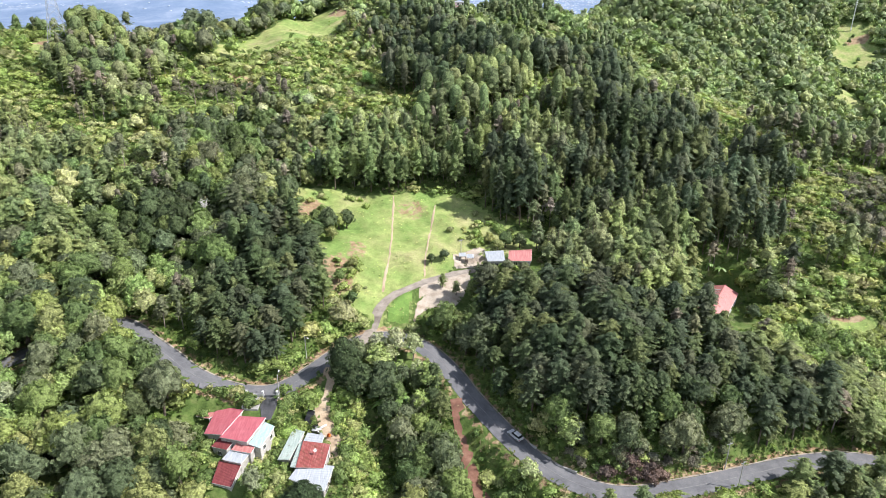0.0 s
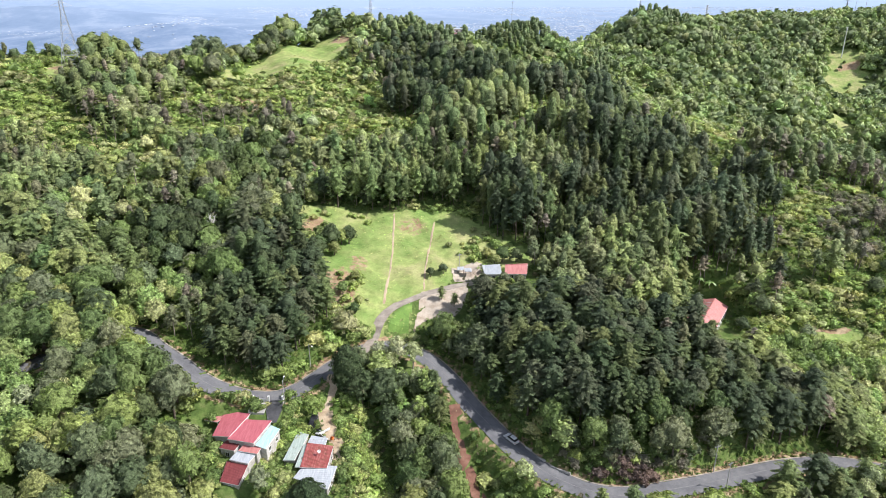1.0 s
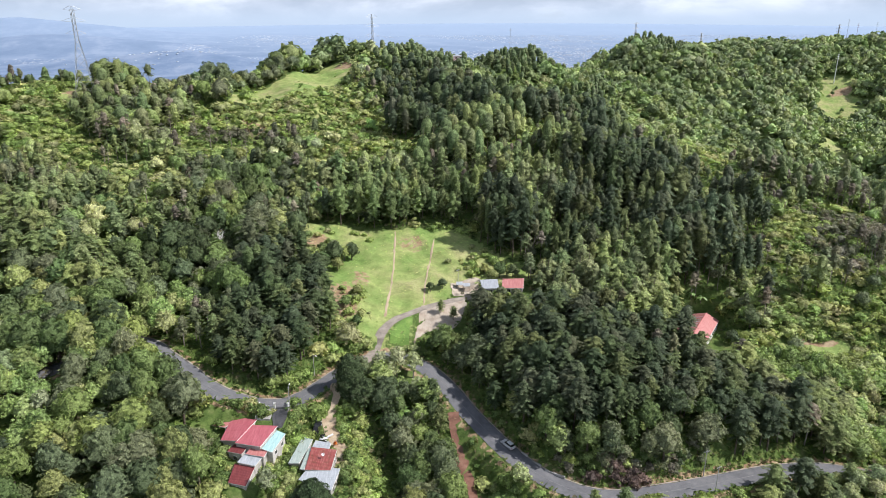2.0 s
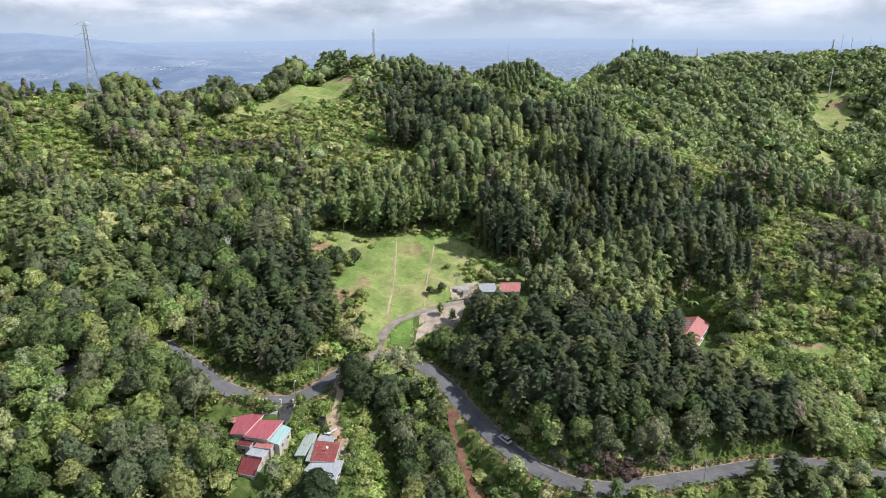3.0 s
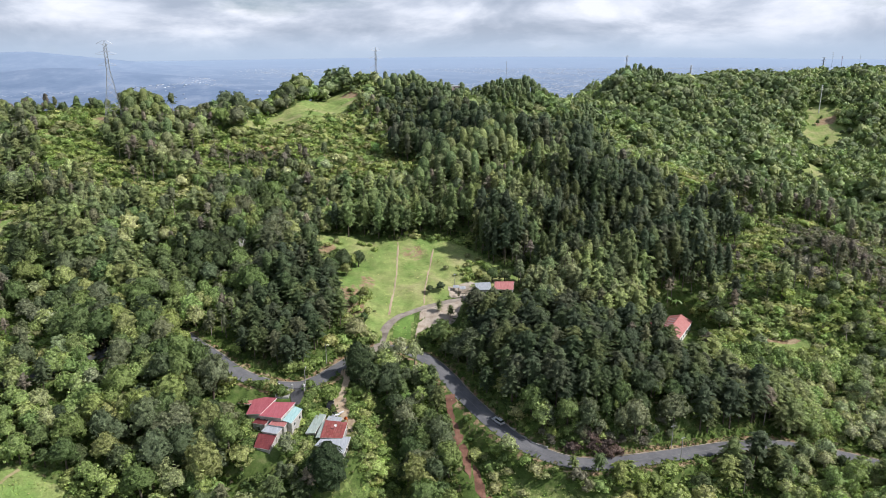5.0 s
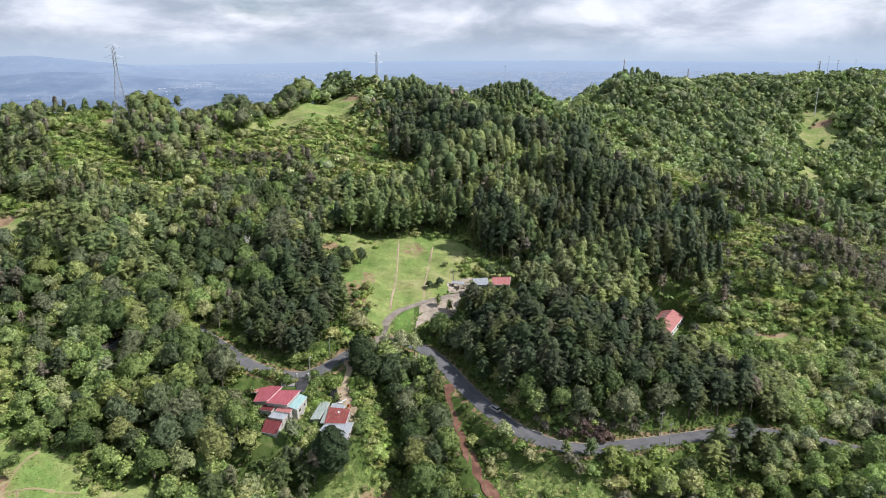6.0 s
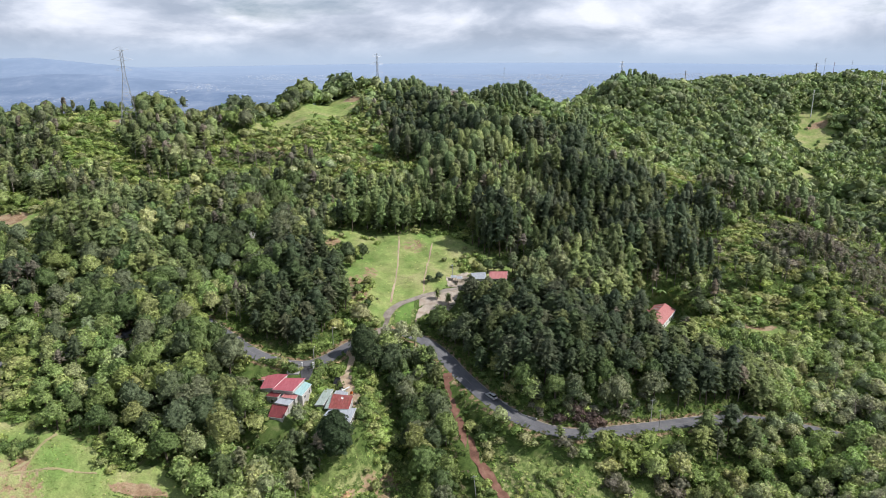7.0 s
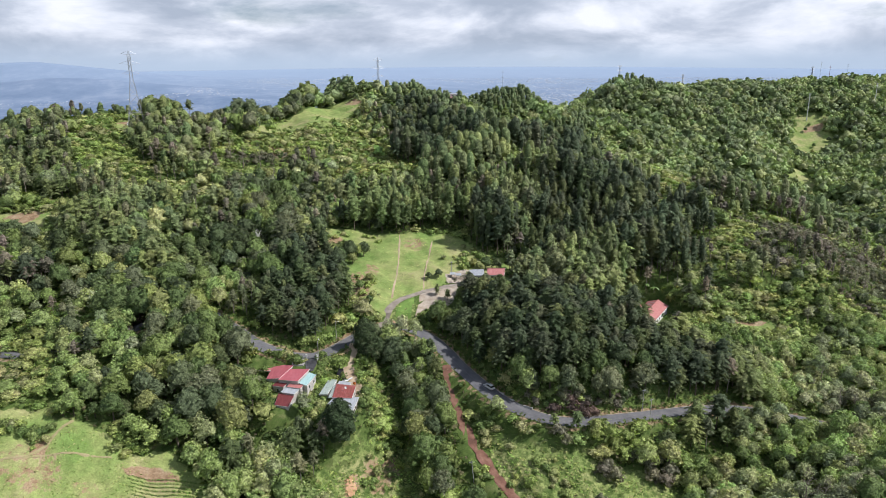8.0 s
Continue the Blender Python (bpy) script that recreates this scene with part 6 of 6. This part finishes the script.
    # low growth on the road's uphill bank and between road and red track
    bank = ROAD_LINE[(ROAD_LINE[:, 1] < 150) & (ROAD_LINE[:, 0] > -16) & (ROAD_LINE[:, 0] < 62)]
    run = np.gradient(bank[:, :2], axis=0)
    run /= np.linalg.norm(run, axis=1)[:, None]
    for (bx, by), (ux, uy) in list(zip(bank[:, :2], run))[::2]:
        side = 1 if -uy * 1 + ux * 1 > 0 else -1
        for off in (rng.uniform(5.6, 7.4), rng.uniform(7.6, 10)):
            x, y = bx - side * uy * off + rng.normal(0, 0.6), by + side * ux * off
            if bool(clear(np.array([x]), np.array([y]), 0.2)[0]):
                plant_thing("hedge" if rng.random() < 0.7 else "shrub", x, y, rng.uniform(0.5, 1.05), rng.uniform(0.8, 1.1), rng)
        off = rng.uniform(5.0, 7.6)
        x, y = bx + side * uy * off, by - side * ux * off
        if bx < 26 and bool(clear(np.array([x]), np.array([y]), 0.2)[0]):
            plant_thing("shrub" if rng.random() < 0.6 else "hedge", x, y, rng.uniform(0.5, 0.95), rng.uniform(0.8, 1.0), rng)
    for _ in range(18):
        plant_thing("mauve", 49 + rng.normal(0, 4), 127.4 + rng.normal(0, 0.9), rng.uniform(0.7, 1.2), 0.9, rng)
    for x, y, s in ((570, 898, 1.2), (563, 896, 1.0), (565, 870, 1.3), (556, 872, 1.0), (532, 866, 0.9), (537, 903, 0.8), (548, 915, 0.7), (522, 850, 0.9)):
        plant_thing("broad", x, y, s, 0.9, rng)
    for x, y, s in ((40, 114.5, 1.6), (42, 113.5, 1.3), (55, 110, 1.8), (57, 107.5, 1.7), (53.5, 108, 1.4), (66, 114.5, 1.9), (69, 113.5, 2.0), (72.5, 114.5, 2.0), (70, 110.5, 1.8), (76, 112, 1.8), (74, 109, 1.6)):
        plant_thing("scrub", x, y, s, 1.0, rng, None, (0, 2, 3)[int(x) % 3])
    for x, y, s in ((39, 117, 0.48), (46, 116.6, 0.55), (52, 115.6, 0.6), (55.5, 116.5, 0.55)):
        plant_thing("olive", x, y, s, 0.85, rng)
    for x, y in ((-119, 93.5), (-116, 94.2), (-113.4, 93), (-121, 91.5), (-117.6, 91.6), (-123, 93), (-114.8, 91.2), (-111.5, 94.5)):
        plant_thing("hedge", x, y, rng.uniform(0.7, 1.1), 0.9, rng)
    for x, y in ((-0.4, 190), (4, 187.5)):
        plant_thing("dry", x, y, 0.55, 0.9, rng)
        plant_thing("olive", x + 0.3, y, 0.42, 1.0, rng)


notable_trees()


def banana_plant(x, y, size, seed):
    rng = random.Random(seed)
    z = gz(x, y)
    p = thing("banana_plant", (x, y, z), "banana plant with long arching green leaves", "plant", group="banana plants in the gully", turn=rng.uniform(0, 360))
    bm = bmesh.new()
    rod(bm, (0, 0, -0.4), (0, 0, 2.2 * size), 0.18, 0.1, 7)
    part("stem", bm, BARK, p)
    for k in range(8):
        a, rise = k * 0.785 + rng.uniform(-0.3, 0.3), rng.uniform(0.5, 1.3)
        out = Vector((math.cos(a), math.sin(a), 0))
        side = Vector((-out.y, out.x, 0))
        bm = bmesh.new()
        rows = []
        for j in range(6):
            t = j / 5
            c = out * (2.4 * t * size) + Vector((0, 0, (2.0 + rise * 1.6 * t - 2.3 * t * t) * size))
            w = 0.42 * size * math.sin(math.pi * (0.12 + 0.84 * t))
            rows.append([bm.verts.new(c + side * w * s - Vector((0, 0, 0.12 * abs(s)))) for s in (-1, 0, 1)])
        for r, s in zip(rows, rows[1:]):
            for i in (0, 1):
                bm.faces.new((r[i], r[i + 1], s[i + 1], s[i]))
        leaf = part("leaf", bm, BANANA, p)


def plain_leaf(name, colour):
    m, nt, bsdf = material(name)
    base = n_mix(nt, 1.0, n_ramp(nt, n_noise(nt, 1.4, 4, 0.6, world_place(nt)), [(0.3, 0.7), (0.7, 1.3)]), colour, "MULTIPLY")
    link(nt, base, bsdf.inputs["Base Color"])
    bsdf.inputs["Roughness"].default_value = 0.45
    return m


BANANA = plain_leaf("banana_leaf", (0.15, 0.25, 0.06))
for k, (x, y) in enumerate(((-14.5, 147.5), (-12.2, 146), (-16.2, 145), (-13.6, 143), (-10.8, 148.4), (-16.8, 149.2), (-62, 108), (-64.5, 106.5), (-60.5, 105.6), (99.5, 222.5), (103, 221))):
    banana_plant(x, y, 1.0 + 0.15 * (k % 3), k)


def grass_stuff():
    """Tufts of grass and weeds over the open ground, and the rows of the vegetable plot."""
    rng = np.random.default_rng(31)
    w = Wood()
    for poly, step, size in ((LOW_FIELD, 0.8, 0.34), (SLOPE_GRASS, 0.75, 0.6), (GULLY_GRASS, 0.7, 0.62), (MEADOW, 1.2, 0.34), (HOUSE_FIELD, 1.5, 0.4), (TOP_FIELD, 3.2, 0.7)):
        p = np.array(poly)
        X, Y = np.meshgrid(np.arange(p[:, 0].min(), p[:, 0].max(), step), np.arange(p[:, 1].min(), p[:, 1].max(), step))
        X, Y = X + rng.uniform(-0.6, 0.6, X.shape) * step, Y + rng.uniform(-0.6, 0.6, Y.shape) * step
        ok = inside(poly, X, Y) & ~inside(DIRT_PAD, X, Y) & clear_tracks(X, Y) & (np.sin(X * 0.35 + 1.7 * np.sin(Y * 0.23)) + rng.normal(0, 0.7, X.shape) > -0.1)
        X, Y = X[ok], Y[ok]
        n = len(X)
        s = size * rng.uniform(0.5, 1.5, n)
        v, q = cards(np.c_[X, Y, ground_z(X, Y) + s * 0.12], rng.normal(size=(n, 3)) * 0.3 + (0, 0, 0.9), s * 1.3, rng)
        col = np.array([(0.26, 0.37, 0.09), (0.34, 0.40, 0.12), (0.40, 0.40, 0.17), (0.22, 0.34, 0.085)])[rng.integers(0, 4, n)] * rng.uniform(0.8, 1.2, (n, 1))
        w.v.append(v), w.q.append(q + w.n), w.t.append(np.zeros((0, 3), int)), w.c.append(np.repeat(col, 4, 0))
        w.n += len(v)
    w.finish("grass", WOOD_LEAF, "tufts of grass and weeds over the clearings", "grass")
    w = Wood()
    for r in range(15):
        n = 110
        X = np.linspace(-88 + 0.6 * r, -66 - 0.1 * r, n) + rng.normal(0, 0.1, n)
        Y = 89.5 - r * 0.95 + 0.08 * (X + 77) + rng.normal(0, 0.07, n)
        s = rng.uniform(0.25, 0.5, n)
        v, q = cards(np.c_[X, Y, ground_z(X, Y) + 0.28], rng.normal(size=(n, 3)) * 0.5 + (0, 0, 0.9), s, rng)
        w.v.append(v), w.q.append(q + w.n), w.t.append(np.zeros((0, 3), int)), w.c.append(np.tile((0.13, 0.24, 0.05), (len(v), 1)))
        w.n += len(v)
    w.finish("crop_rows", WOOD_LEAF, "straight green rows of a vegetable plot", "crops")
    w = Wood()
    n = 900
    a, r = rng.uniform(0, 6.283, n), 4.2 * np.sqrt(rng.uniform(0, 1, n))
    X, Y = -89 + r * np.cos(a) * 1.2, 97.5 + r * np.sin(a) * 0.6
    v, q = cards(np.c_[X, Y, ground_z(X, Y) + rng.uniform(0.3, 2.8, n)], np.c_[np.cos(a), np.sin(a), np.full(n, 0.3)] + rng.normal(size=(n, 3)) * 0.5, rng.uniform(0.5, 1.0, n), rng, 0.35)
    w.v.append(v), w.q.append(q), w.t.append(np.zeros((0, 3), int)), w.c.append(np.tile((0.16, 0.23, 0.07), (len(v), 1)))
    w.finish("sugar_cane", WOOD_LEAF, "thick clump of tall green cane at the field edge", "cane")


def clear_tracks(x, y):
    ok = np.ones(x.shape, bool)
    for line, w in ((ROAD_LINE, 3.6), (DRIVE_LINE, 2.0), (TRAIL_LINE, 1.8), (SIDE_LINE, 1.7)):
        d, _ = nearest(line, x, y)
        ok &= d > w
    return ok


grass_stuff()


def dead_tree():
    x, y = -79.2, 205.0
    z = gz(x, y)
    tall = 42.5 - z
    d = thing("dead_tree", (x, y, z), "bleached white dead tree standing above the canopy", "tree")
    tv, tq = trunk_mesh(tall, 0.32, 3, 3, 1.6, 7)
    part_ob = new("trunk", mesh_from_arrays("trunk", tv, tq, mats=[DEAD_WOOD]))
    part_ob.parent = d
    for k in range(4):
        tv, tq = trunk_mesh(3.4, 0.16, 20 + k, 5, 1.9, 5, 1.6)
        bough = new("bough", mesh_from_arrays("bough", tv + (0, 0, tall - 3.4 - 0.5 * k), tq, mats=[DEAD_WOOD]))
        bough.parent = d


dead_tree()


def fallen_log():
    x, y = 136.8, 190.8
    d = thing("fallen_log", (x, y, gz(x, y) + 0.22), "bleached white fallen trunk lying on the lawn", "log", turn=-38)
    tv, tq = trunk_mesh(6.2, 0.3, 12, 3, 1.1, 7, 0.5)
    lying = np.c_[tv[:, 0], tv[:, 2] - 3.0, -tv[:, 1] * 0.6]
    ob = new("trunk", mesh_from_arrays("trunk", lying, tq, mats=[DEAD_WOOD]))
    ob.parent = d


fallen_log()


def junk_pile():
    rng = random.Random(8)
    base = (-31.6, 133.6, gz(-31.6, 133.6))
    j = thing("scrap_heap", base, "heap of scrap sheets and boards behind the shack", "scrap heap")
    for k in range(9):
        bm = bmesh.new()
        box(bm, (-0.5, -0.3, 0), (0.5 + rng.random(), 0.3, 0.06 + 0.2 * rng.random()), pose(rng.uniform(-1.2, 1.2), rng.uniform(-1.5, 1.5), 0.1 + 0.1 * k, rng.uniform(-25, 25), rng.uniform(-25, 25), rng.uniform(0, 180)))
        part("board", bm, (STEEL, WHITE, BLACK)[k % 3], j)
    base = (-28.4, 131.4, gz(-28.4, 131.4))
    m = thing("cement_mixer", base, "orange cement mixer standing on the dirt track", "cement mixer")
    bm = bmesh.new()
    bmesh.ops.create_cone(bm, cap_ends=True, segments=14, radius1=0.34, radius2=0.5, depth=0.6, matrix=pose(0, 0, 1.0, 35, 0, 0))
    bmesh.ops.create_cone(bm, cap_ends=False, segments=14, radius1=0.5, radius2=0.28, depth=0.45, matrix=pose(0, -0.3, 1.42, 35, 0, 0))
    part("drum", bm, ORANGE, m)
    for sx in (-1, 1):
        bm = bmesh.new()
        rod(bm, (sx * 0.5, -0.5, -0.1), (sx * 0.45, 0, 1.0), 0.05)
        rod(bm, (sx * 0.5, 0.6, -0.1), (sx * 0.45, 0, 1.0), 0.05)
        part("leg", bm, ORANGE, m)
    bm = bmesh.new()
    rod(bm, (0.55, 0.6, 0.2), (0.65, 0.6, 0.2), 0.25, sides=12)
    part("wheel", bm, RUBBER, m)


junk_pile()


# ---- the town in the valley ----
def town():
    rng = np.random.default_rng(77)
    n = 44000
    y = 1800 + 2600 * rng.uniform(0, 1, n)
    x = rng.uniform(-0.72, 0.62, n) * y
    # houses crowd into quarters with open land between
    dense = np.sin(x * 0.0041 + 1.1 * np.sin(y * 0.0031)) + np.sin(y * 0.0052 + 0.6 * np.sin(x * 0.006)) + 0.5 * np.sin(x * 0.017 + y * 0.013)
    ok = (dense + rng.normal(0, 0.5, n) + 0.0003 * x > 0.3 + 0.45 * smoothstep(x / y, -0.15, -0.5)) & (y < 4100 - 1500 * smoothstep(x / y, -0.25, -0.45))
    x, y = x[ok], y[ok]
    n = len(x)
    z = ground_z(x, y)
    wx, wy, h = rng.uniform(2.4, 6.5, n), rng.uniform(6, 15, n), rng.uniform(0.2, 0.55, n)
    big = rng.uniform(0, 1, n) < 0.025
    wx, h = np.where(big, wx * 4, wx), np.where(big, h * 1.6, h)
    corners = np.array([(-1, -1, 0), (1, -1, 0), (1, 1, 0), (-1, 1, 0), (-1, -1, 1), (1, -1, 1), (1, 1, 1), (-1, 1, 1)], float)
    v = np.stack([x, y, z - 1], -1)[:, None] + corners[None] * np.stack([wx / 2, wy / 2, h + 1], -1)[:, None]
    f = np.array([(0, 1, 5, 4), (1, 2, 6, 5), (2, 3, 7, 6), (3, 0, 4, 7), (4, 5, 6, 7)])
    q = (f[None] + 8 * np.arange(n)[:, None, None]).reshape(-1, 4)
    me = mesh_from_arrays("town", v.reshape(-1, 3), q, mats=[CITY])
    tagged(new("town", me), "far town spread over the valley floor, paled by painted haze", "town", kind="stuff")


town()
